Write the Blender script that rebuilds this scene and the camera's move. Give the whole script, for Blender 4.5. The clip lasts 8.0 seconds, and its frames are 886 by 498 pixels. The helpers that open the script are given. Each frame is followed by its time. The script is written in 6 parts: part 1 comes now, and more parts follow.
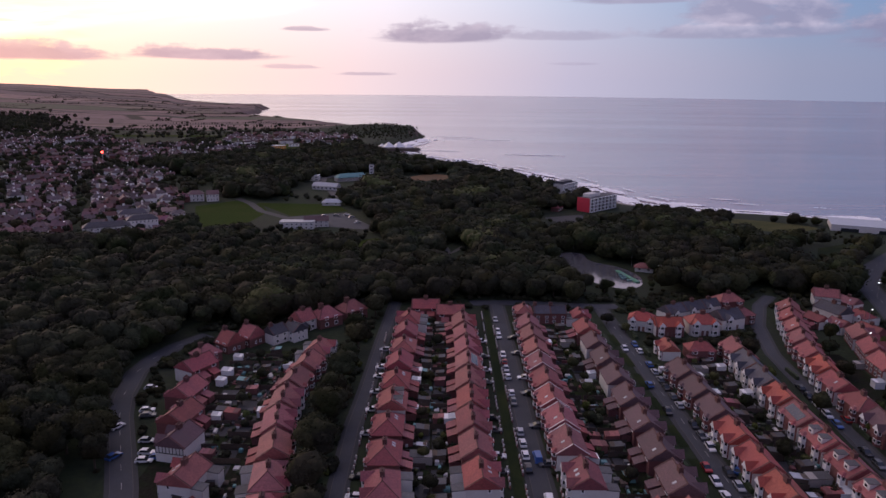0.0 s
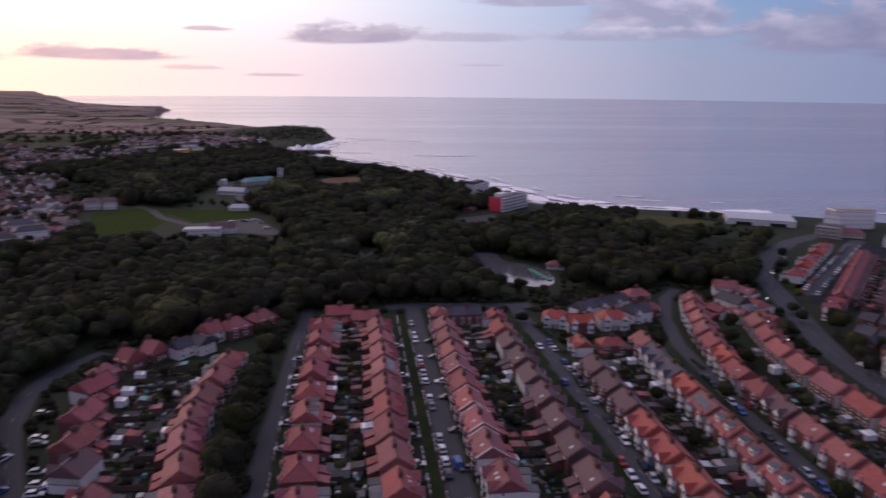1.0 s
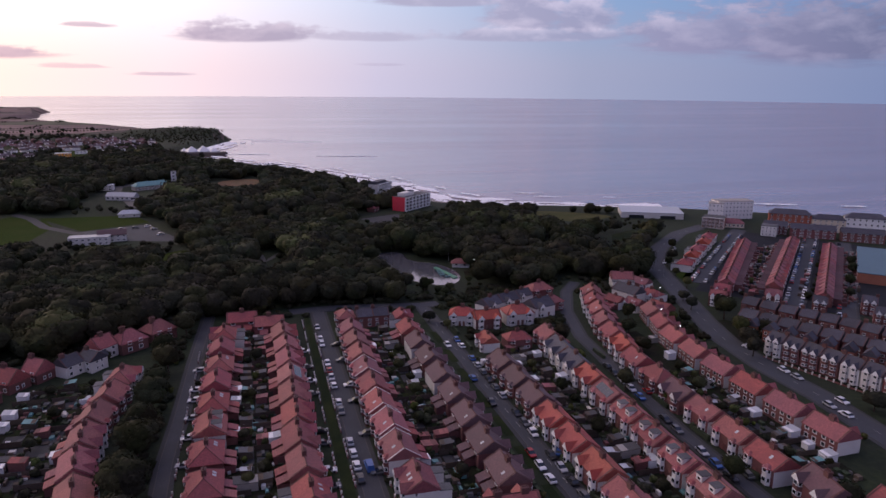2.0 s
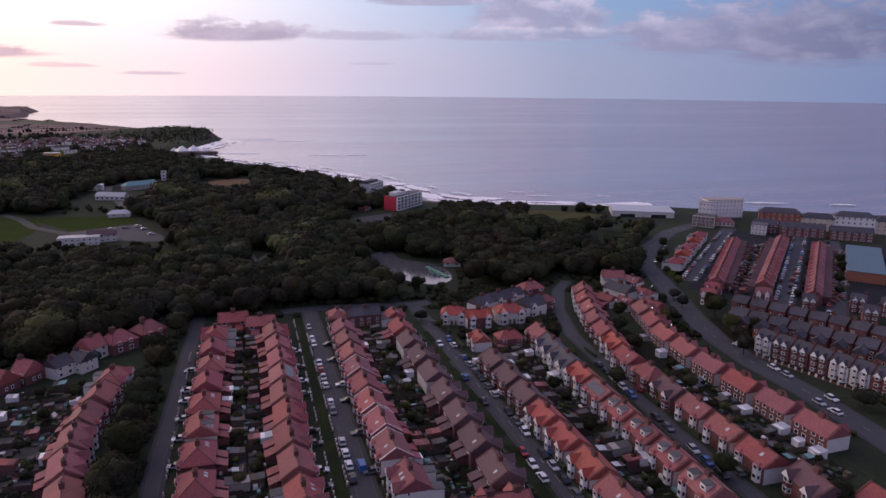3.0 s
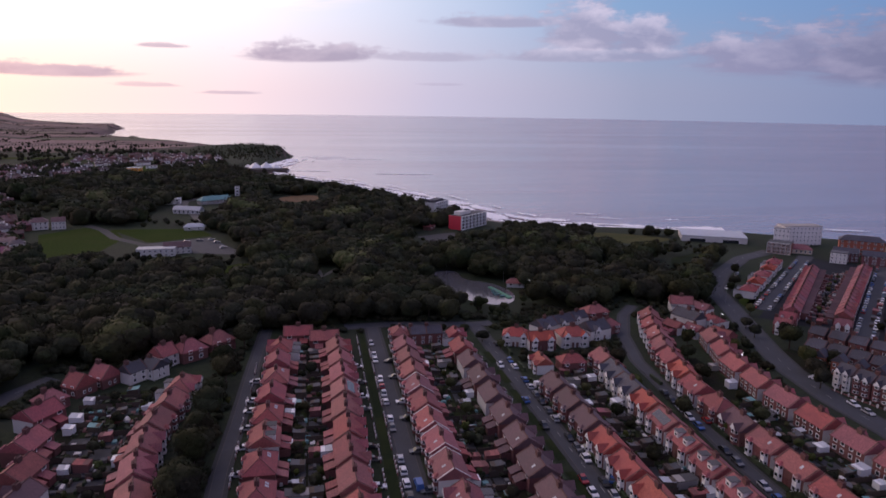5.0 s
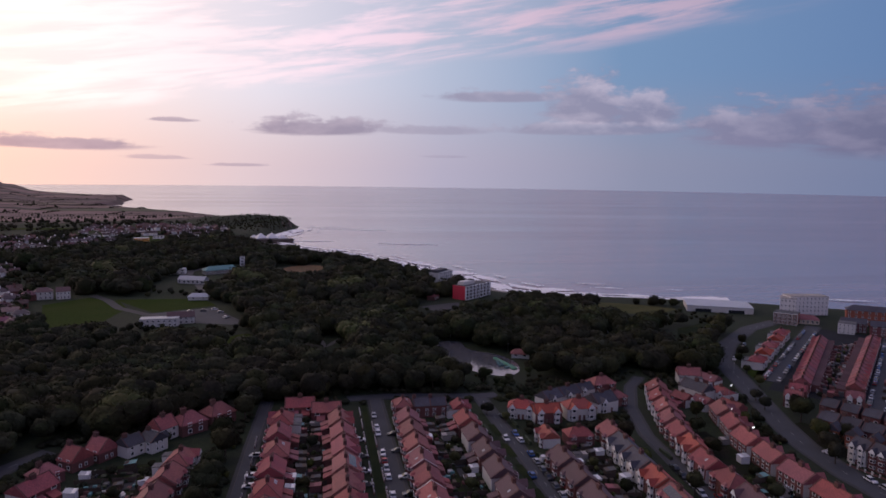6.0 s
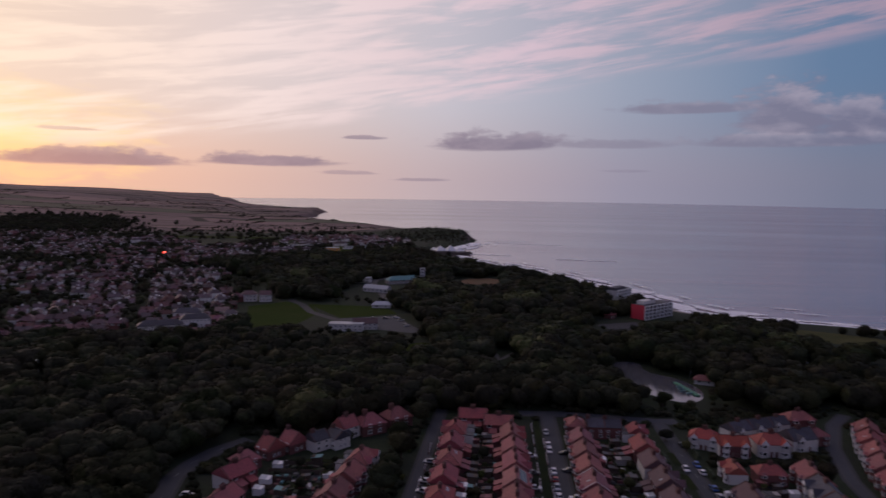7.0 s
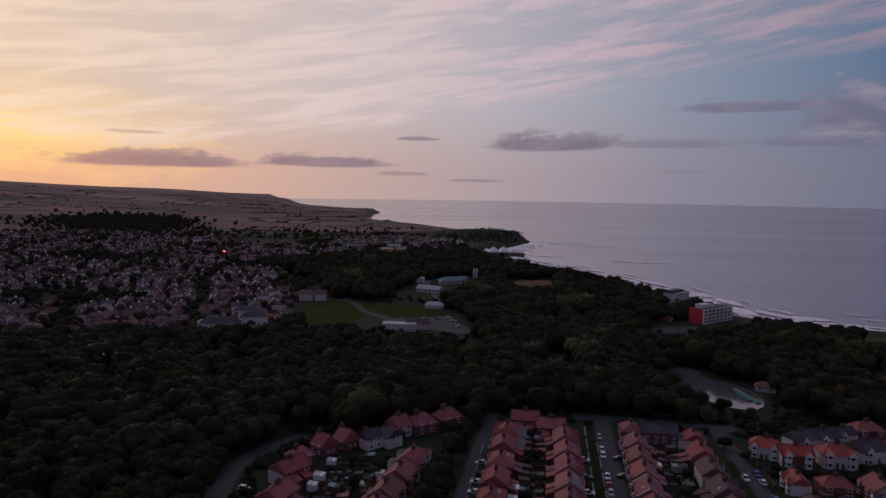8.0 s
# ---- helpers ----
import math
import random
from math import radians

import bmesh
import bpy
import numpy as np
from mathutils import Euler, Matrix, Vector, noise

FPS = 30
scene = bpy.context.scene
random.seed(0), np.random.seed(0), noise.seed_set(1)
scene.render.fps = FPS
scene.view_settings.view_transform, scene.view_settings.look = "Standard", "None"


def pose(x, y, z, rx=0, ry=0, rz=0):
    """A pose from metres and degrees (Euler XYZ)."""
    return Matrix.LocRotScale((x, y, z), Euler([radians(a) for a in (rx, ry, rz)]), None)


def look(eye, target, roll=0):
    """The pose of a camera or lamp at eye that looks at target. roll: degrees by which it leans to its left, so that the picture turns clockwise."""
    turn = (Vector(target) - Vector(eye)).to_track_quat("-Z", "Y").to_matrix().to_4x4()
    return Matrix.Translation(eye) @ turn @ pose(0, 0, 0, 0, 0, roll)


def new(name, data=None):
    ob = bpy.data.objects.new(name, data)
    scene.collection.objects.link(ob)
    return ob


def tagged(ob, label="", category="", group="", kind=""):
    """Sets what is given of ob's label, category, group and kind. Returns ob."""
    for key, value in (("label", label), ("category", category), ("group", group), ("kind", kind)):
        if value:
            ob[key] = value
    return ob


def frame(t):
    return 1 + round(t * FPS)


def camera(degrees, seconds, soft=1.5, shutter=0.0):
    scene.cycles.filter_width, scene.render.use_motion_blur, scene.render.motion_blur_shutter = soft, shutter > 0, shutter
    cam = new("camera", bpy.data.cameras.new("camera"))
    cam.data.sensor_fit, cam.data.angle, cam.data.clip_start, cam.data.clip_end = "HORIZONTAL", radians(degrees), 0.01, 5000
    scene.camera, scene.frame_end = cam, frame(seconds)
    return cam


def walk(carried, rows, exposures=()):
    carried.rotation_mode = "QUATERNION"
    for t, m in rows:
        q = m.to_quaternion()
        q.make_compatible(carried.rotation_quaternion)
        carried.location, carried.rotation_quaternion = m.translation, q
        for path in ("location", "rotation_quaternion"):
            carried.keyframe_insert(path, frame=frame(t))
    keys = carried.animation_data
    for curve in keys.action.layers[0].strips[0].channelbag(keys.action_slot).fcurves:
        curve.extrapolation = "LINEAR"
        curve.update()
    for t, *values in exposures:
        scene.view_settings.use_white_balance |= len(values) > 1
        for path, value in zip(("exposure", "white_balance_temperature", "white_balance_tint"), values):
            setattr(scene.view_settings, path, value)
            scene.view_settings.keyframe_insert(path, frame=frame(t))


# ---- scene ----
# ---------- camera ----------
cam = camera(64.69, 8.0, soft=1.5, shutter=0.5)
EYE_Z = 95.0
# seconds, x, y, then the turn in degrees
PATH = [
    (0.0, -0.74, -4.57, 76.424, -0.512, 0.000),
    (0.5, -0.39, -2.50, 76.453, -0.578, -0.184),
    (1.0, -0.10, -0.95, 76.570, -0.489, -7.189),
    (1.5, 0.00, -0.10, 76.630, -0.437, -12.917),
    (1.7, 0.00, 0.00, 76.646, -0.476, -14.359),
    (3.0, 0.00, 0.00, 76.541, -0.501, -15.883),
    (3.5, 0.00, 0.00, 76.443, -0.580, -13.173),
    (4.0, 0.00, 0.00, 76.360, -0.682, -11.305),
    (4.2, 0.00, 0.00, 76.347, -0.699, -10.805),
    (5.3, 0.00, 0.05, 79.804, -0.761, -10.426),
    (5.5, 0.00, 0.05, 81.259, -0.769, -10.375),
    (6.0, 0.00, 0.05, 83.801, -0.782, -10.156),
    (6.5, 0.00, 0.00, 84.842, -0.820, -2.813),
    (7.0, 0.00, 0.00, 84.798, -0.829, 4.283),
    (7.5, 0.00, 0.00, 84.796, -0.842, 8.030),
    (8.0, 0.00, 0.00, 84.809, -0.796, 8.634),
]
# seconds, stops, kelvin, tint
EXPOSURES = [(t, e, 5980, 12.5) for t, e in ((0.0, 0.14), (1.5, 0.32), (4.2, 0.33), (5.5, 0.11), (6.0, -0.14), (6.5, -0.45), (7.0, -0.67), (7.5, -0.85), (8.0, -0.98))]
walk(cam, [(t, pose(x, y, EYE_Z, rx, ry, rz)) for t, x, y, rx, ry, rz in PATH], EXPOSURES)

SEA_Z = -7.0
FAR = 4900.0
# ---------- sky ----------
class Ex:
    """A value in a node tree that can be reckoned with like a number."""

    def __init__(self, tree, socket):
        self.tree, self.socket = tree, socket

    def op(self, kind, *others):
        node = self.tree.nodes.new("ShaderNodeMath")
        node.operation = kind
        for i, v in enumerate((self, *others)):
            if isinstance(v, Ex):
                self.tree.links.new(v.socket, node.inputs[i])
            else:
                node.inputs[i].default_value = v
        return Ex(self.tree, node.outputs[0])

    def __add__(self, o): return self.op("ADD", o)
    def __sub__(self, o): return self.op("SUBTRACT", o)
    def __mul__(self, o): return self.op("MULTIPLY", o)
    def __truediv__(self, o): return self.op("DIVIDE", o)
    def clamp(self): return self.op("MINIMUM", 1.0).op("MAXIMUM", 0.0)

    def step(self, lo, hi):
        node = self.tree.nodes.new("ShaderNodeMapRange")
        node.interpolation_type = "SMOOTHSTEP"
        self.tree.links.new(self.socket, node.inputs["Value"])
        node.inputs["From Min"].default_value, node.inputs["From Max"].default_value = lo, hi
        return Ex(self.tree, node.outputs[0])


def vec(tree, *xyz):
    node = tree.nodes.new("ShaderNodeCombineXYZ")
    for i, v in enumerate(xyz):
        if isinstance(v, Ex):
            tree.links.new(v.socket, node.inputs[i])
        else:
            node.inputs[i].default_value = v
    return node.outputs[0]


def noise_ex(tree, vector, scale, detail=4.0, rough=0.55, distort=0.0):
    node = tree.nodes.new("ShaderNodeTexNoise")
    tree.links.new(vector, node.inputs["Vector"])
    node.inputs["Scale"].default_value, node.inputs["Detail"].default_value = scale, detail
    node.inputs["Roughness"].default_value, node.inputs["Distortion"].default_value = rough, distort
    return Ex(tree, node.outputs["Fac"])


def ramp(tree, value, stops):
    node = tree.nodes.new("ShaderNodeValToRGB")
    tree.links.new(value.socket, node.inputs[0])
    els = node.color_ramp.elements
    while len(els) < len(stops):
        els.new(0.5)
    for el, (p, c) in zip(els, stops):
        el.position, el.color = p, (*c, 1)
    return node.outputs[0]


def mix(tree, fac, a, b, kind="MIX"):
    node = tree.nodes.new("ShaderNodeMix")
    node.data_type, node.blend_type = "RGBA", kind
    for sock, v in ((node.inputs[0], fac), (node.inputs[6], a), (node.inputs[7], b)):
        if isinstance(v, Ex):
            tree.links.new(v.socket, sock)
        elif isinstance(v, (int, float)):
            sock.default_value = v
        elif isinstance(v, tuple):
            sock.default_value = (*v, 1)
        else:
            tree.links.new(v, sock)
    return node.outputs[2]


world = bpy.data.worlds.new("dusk_sky")
scene.world = world
world.use_nodes = True
wt = world.node_tree
wt.nodes.clear()
tc = wt.nodes.new("ShaderNodeTexCoord")
sp = wt.nodes.new("ShaderNodeSeparateXYZ")
wt.links.new(tc.outputs["Generated"], sp.inputs[0])
vx, vy, vz = (Ex(wt, sp.outputs[i]) for i in range(3))
DEG = 57.29578
az = vx.op("ARCTAN2", vy) * DEG          # degrees to the right of north
el = vz.op("ARCSINE") * DEG              # degrees above the level
GLOW = -40.0
off = (az - GLOW).op("ABSOLUTE")
side = off / 100.0

horizon = ramp(wt, side, [(0.0, (1.40, 0.80, 0.45)), (0.16, (1.22, 0.78, 0.585)), (0.34, (0.86, 0.66, 0.64)), (0.50, (0.515, 0.465, 0.555)),
                          (0.66, (0.300, 0.312, 0.415)), (0.85, (0.190, 0.226, 0.350)), (1.0, (0.12, 0.16, 0.30))])
upper = ramp(wt, side, [(0.0, (1.50, 1.12, 0.80)), (0.18, (1.30, 1.04, 0.90)), (0.36, (0.92, 0.85, 0.88)), (0.50, (0.51, 0.55, 0.66)),
                        (0.64, (0.205, 0.315, 0.485)), (0.85, (0.135, 0.225, 0.41)), (1.0, (0.09, 0.15, 0.31))])
sky = mix(wt, el.step(0.0, 8.5), horizon, upper)
sky = mix(wt, el.step(18.0, 38.0), sky, (0.108, 0.114, 0.375))

# the yellow glow where the sun went down
gn = noise_ex(wt, vec(wt, az * 0.12, el * 0.55, 9.0), 1.4, 4, 0.55, 0.4)
gl = ((off / 15.0).op("POWER", 2.0) + ((el - 4.0) / 4.6).op("POWER", 2.0)).op("SQRT")
sky = mix(wt, (gl * -1.0 + 1.0 + (gn - 0.5) * 1.6).clamp() * 0.9, sky, (2.1, 1.42, 0.40))

# high sheets of pink cloud above a slanting lower edge
streak = vec(wt, az * 0.035, el * 0.30 - az * 0.040, 0.0)
n1 = noise_ex(wt, streak, 1.5, 5, 0.55, 0.7)
n2 = noise_ex(wt, streak, 4.0, 5, 0.6, 0.5)
edge = el - (az * 0.15 + 7.0).op("MAXIMUM", 3.0) + (n1 - 0.5) * 3.2
sheet = edge.step(-0.5, 1.2) * ((n1 * 0.65 + n2 * 0.55).step(0.50, 0.70))
pink = ramp(wt, side, [(0.0, (1.75, 1.32, 0.92)), (0.22, (1.48, 1.16, 1.02)), (0.42, (1.15, 0.84, 0.88)), (0.6, (0.72, 0.51, 0.60)), (1.0, (0.22, 0.21, 0.31))])
sky = mix(wt, edge.step(-1.2, 3.0) * 0.45, sky, ramp(wt, side, [(0.0, (1.40, 1.02, 0.74)), (0.22, (1.16, 0.93, 0.85)), (0.45, (0.62, 0.58, 0.66)), (0.7, (0.28, 0.32, 0.46)), (1.0, (0.13, 0.16, 0.27))]))
sky = mix(wt, sheet * 0.85, sky, pink)

# paler sky opposite the sunset, never in view; added as fill for south-facing walls
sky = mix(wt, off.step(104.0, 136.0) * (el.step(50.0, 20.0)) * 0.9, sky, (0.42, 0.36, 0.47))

# heaped and flat clouds low over the sea: azimuth, base, half width, height above the base, depth below it, thickness
puff = vec(wt, az * 0.28, el * 0.62, 3.0)
n3 = noise_ex(wt, puff, 1.0, 5, 0.55, 0.3)
n4 = noise_ex(wt, vec(wt, az * 0.50, el * 0.9, 7.0), 2.0, 4, 0.55, 0.2)
wisp = noise_ex(wt, vec(wt, az * 0.16, el * 1.6, 5.0), 1.2, 4, 0.6, 0.3)
CLOUDS = [(-30.8, 1.45, 9.2, 1.05, 0.42, 0.9), (-18.2, 1.65, 6.6, 0.85, 0.42, 0.86), (-0.2, 3.25, 6.2, 1.45, 0.55, 0.88), (9.0, 3.35, 6.0, 0.55, 0.35, 0.5),
          (-10.8, 3.70, 2.2, 0.28, 0.16, 0.75), (-32.0, 3.65, 2.6, 0.2, 0.12, 0.4), (-11.8, 0.88, 3.0, 0.24, 0.15, 0.5), (-6.0, 0.42, 3.0, 0.24, 0.15, 0.5), (10.2, 1.3, 2.0, 0.16, 0.12, 0.35),
          (15.0, 6.00, 6.5, 0.75, 0.40, 0.75), (21.6, 5.0, 4.2, 3.3, 1.6, 0.85), (26.0, 4.6, 3.4, 2.5, 1.2, 0.8), (22.5, 3.5, 9.5, 0.8, 0.45, 0.65), (35.0, 3.2, 7.5, 2.8, 1.4, 0.85), (43.0, 3.0, 8.5, 4.4, 1.9, 0.95)]
dense, high = None, None
for a, h, w, t, u, k in CLOUDS:
    up = el - h
    tall = up.op("MAXIMUM", 0.0) / t + up.op("MINIMUM", 0.0) / u      # heaped above, flat below
    d = (((az - a) / w).op("POWER", 2.0) + tall.op("POWER", 2.0)).op("SQRT")
    heap = tall.step(-0.4, 0.5)
    rag = ((n3 - 0.5) * 1.7 + (n4 - 0.5) * 0.8) * (heap * 0.85 + 0.1) + (wisp - 0.5) * 0.7
    m = (d * -1.0 + 1.0 + rag).step(-0.02, 0.50) * k
    crest = m * tall.step(0.1, 0.9)
    dense = m if dense is None else dense.op("MAXIMUM", m)
    high = crest if high is None else high.op("MAXIMUM", crest)
shade = ramp(wt, side, [(0.0, (0.50, 0.32, 0.37)), (0.2, (0.43, 0.31, 0.385)), (0.4, (0.33, 0.27, 0.36)), (0.6, (0.315, 0.285, 0.39)), (0.74, (0.235, 0.22, 0.335)), (0.85, (0.145, 0.15, 0.25)), (1.0, (0.10, 0.11, 0.20))])
lit = ramp(wt, side, [(0.0, (0.68, 0.46, 0.46)), (0.25, (0.60, 0.44, 0.49)), (0.5, (0.50, 0.43, 0.51)), (0.64, (0.62, 0.53, 0.62)), (0.78, (0.33, 0.30, 0.41)), (1.0, (0.19, 0.20, 0.30))])
n5 = noise_ex(wt, vec(wt, az * 0.28 + 0.22, el * 0.62 + 0.42, 3.0), 1.0, 5, 0.55, 0.3)
body = mix(wt, ((n3 - n5) * 2.0 + high * 0.75 + 0.12).clamp(), shade, lit)
sky = mix(wt, dense, sky, body)

nish = wt.nodes.new("ShaderNodeTexSky")
nish.sky_type, nish.sun_disc = "NISHITA", False
nish.sun_elevation, nish.sun_rotation = radians(1.5), radians(-40)
sky = mix(wt, 1.0, sky, mix(wt, 1.0, nish.outputs[0], (0.012, 0.012, 0.012), "MULTIPLY"), "ADD")
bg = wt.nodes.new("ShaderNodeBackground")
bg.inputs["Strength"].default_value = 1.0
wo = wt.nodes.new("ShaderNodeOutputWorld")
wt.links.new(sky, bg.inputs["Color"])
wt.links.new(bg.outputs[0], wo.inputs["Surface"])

# the last of the sun, low in the north-west behind thin cloud
sun = new("sun", bpy.data.lights.new("sun", "SUN"))
sun.data.energy, sun.data.angle, sun.data.color = 0.45, radians(12), (1.0, 0.60, 0.55)
sun.matrix_world = look((-640, 760, 110), (0, 0, 0))
# ---------- materials ----------
def material(name, color, rough=0.8, vary=0.25, grain=3.0, patch=0.15, bump=0.0, bump_scale=8.0, tint=0.0, metal=0.0, second=None, spec=None, courses=0.0, cells=0.0):
    """Colour with a fine grain and broad patches, both in metres, a tint from object to object and some relief."""
    m = bpy.data.materials.new(name)
    m.use_nodes = True
    t = m.node_tree
    b = t.nodes["Principled BSDF"]
    geo = t.nodes.new("ShaderNodeNewGeometry")
    pos = geo.outputs["Position"]
    fine, broad = noise_ex(t, pos, grain, 5, 0.6), noise_ex(t, pos, patch, 4, 0.6, 0.4)
    dark = tuple(c * (1 - vary) for c in color)
    light = tuple(min(1.0, c * (1 + vary)) for c in color)
    col = mix(t, fine.step(0.25, 0.75), dark, light)
    col = mix(t, broad.step(0.38, 0.68) * 0.7, col, second or tuple(c * (1 - 0.6 * vary) for c in color))
    if courses:
        sep = t.nodes.new("ShaderNodeSeparateXYZ")
        t.links.new(pos, sep.inputs[0])
        line = (Ex(t, sep.outputs[2]) * (1.0 / courses)).op("FRACT").step(0.0, 0.3)
        col = mix(t, (line * -1.0 + 1.0) * 0.45, col, tuple(c * 0.45 for c in color))
    if cells:
        # each crown of a wood has a green of its own
        vor = t.nodes.new("ShaderNodeTexVoronoi")
        vor.inputs["Scale"].default_value = cells
        t.links.new(pos, vor.inputs["Vector"])
        sc = t.nodes.new("ShaderNodeSeparateColor")
        t.links.new(vor.outputs["Color"], sc.inputs[0])
        hv = t.nodes.new("ShaderNodeHueSaturation")
        t.links.new((Ex(t, sc.outputs[0]) * 0.07 + 0.455).socket, hv.inputs["Hue"])
        t.links.new((Ex(t, sc.outputs[1]) * 0.6 + 0.7).socket, hv.inputs["Saturation"])
        t.links.new((Ex(t, sc.outputs[2]).op("POWER", 1.6) * 0.75 + 0.68).socket, hv.inputs["Value"])
        t.links.new(col, hv.inputs["Color"])
        col = hv.outputs[0]
    if tint:
        info = t.nodes.new("ShaderNodeObjectInfo")
        r = Ex(t, info.outputs["Random"])
        hs = t.nodes.new("ShaderNodeHueSaturation")
        t.links.new((r * (0.04 * tint) + (0.5 - 0.02 * tint)).socket, hs.inputs["Hue"])
        t.links.new(((r * 7.13).op("FRACT") * (0.7 * tint) + (1.0 - 0.4 * tint)).socket, hs.inputs["Value"])
        t.links.new(((r * 3.71).op("FRACT") * (0.4 * tint) + (1.0 - 0.25 * tint)).socket, hs.inputs["Saturation"])
        t.links.new(col, hs.inputs["Color"])
        col = hs.outputs[0]
    t.links.new(col, b.inputs["Base Color"])
    b.inputs["Roughness"].default_value, b.inputs["Metallic"].default_value = rough, metal
    if spec is not None:
        b.inputs["Specular IOR Level"].default_value = spec
    if bump:
        bn = t.nodes.new("ShaderNodeBump")
        bn.inputs["Strength"].default_value, bn.inputs["Distance"].default_value = 0.6, bump
        t.links.new(noise_ex(t, pos, bump_scale, 4, 0.6).socket, bn.inputs["Height"])
        t.links.new(bn.outputs[0], b.inputs["Normal"])
    return m


def glow(name, color, strength):
    m = bpy.data.materials.new(name)
    m.use_nodes = True
    b = m.node_tree.nodes["Principled BSDF"]
    b.inputs["Base Color"].default_value = (*color, 1)
    b.inputs["Emission Color"].default_value, b.inputs["Emission Strength"].default_value = (*color, 1), strength
    return m


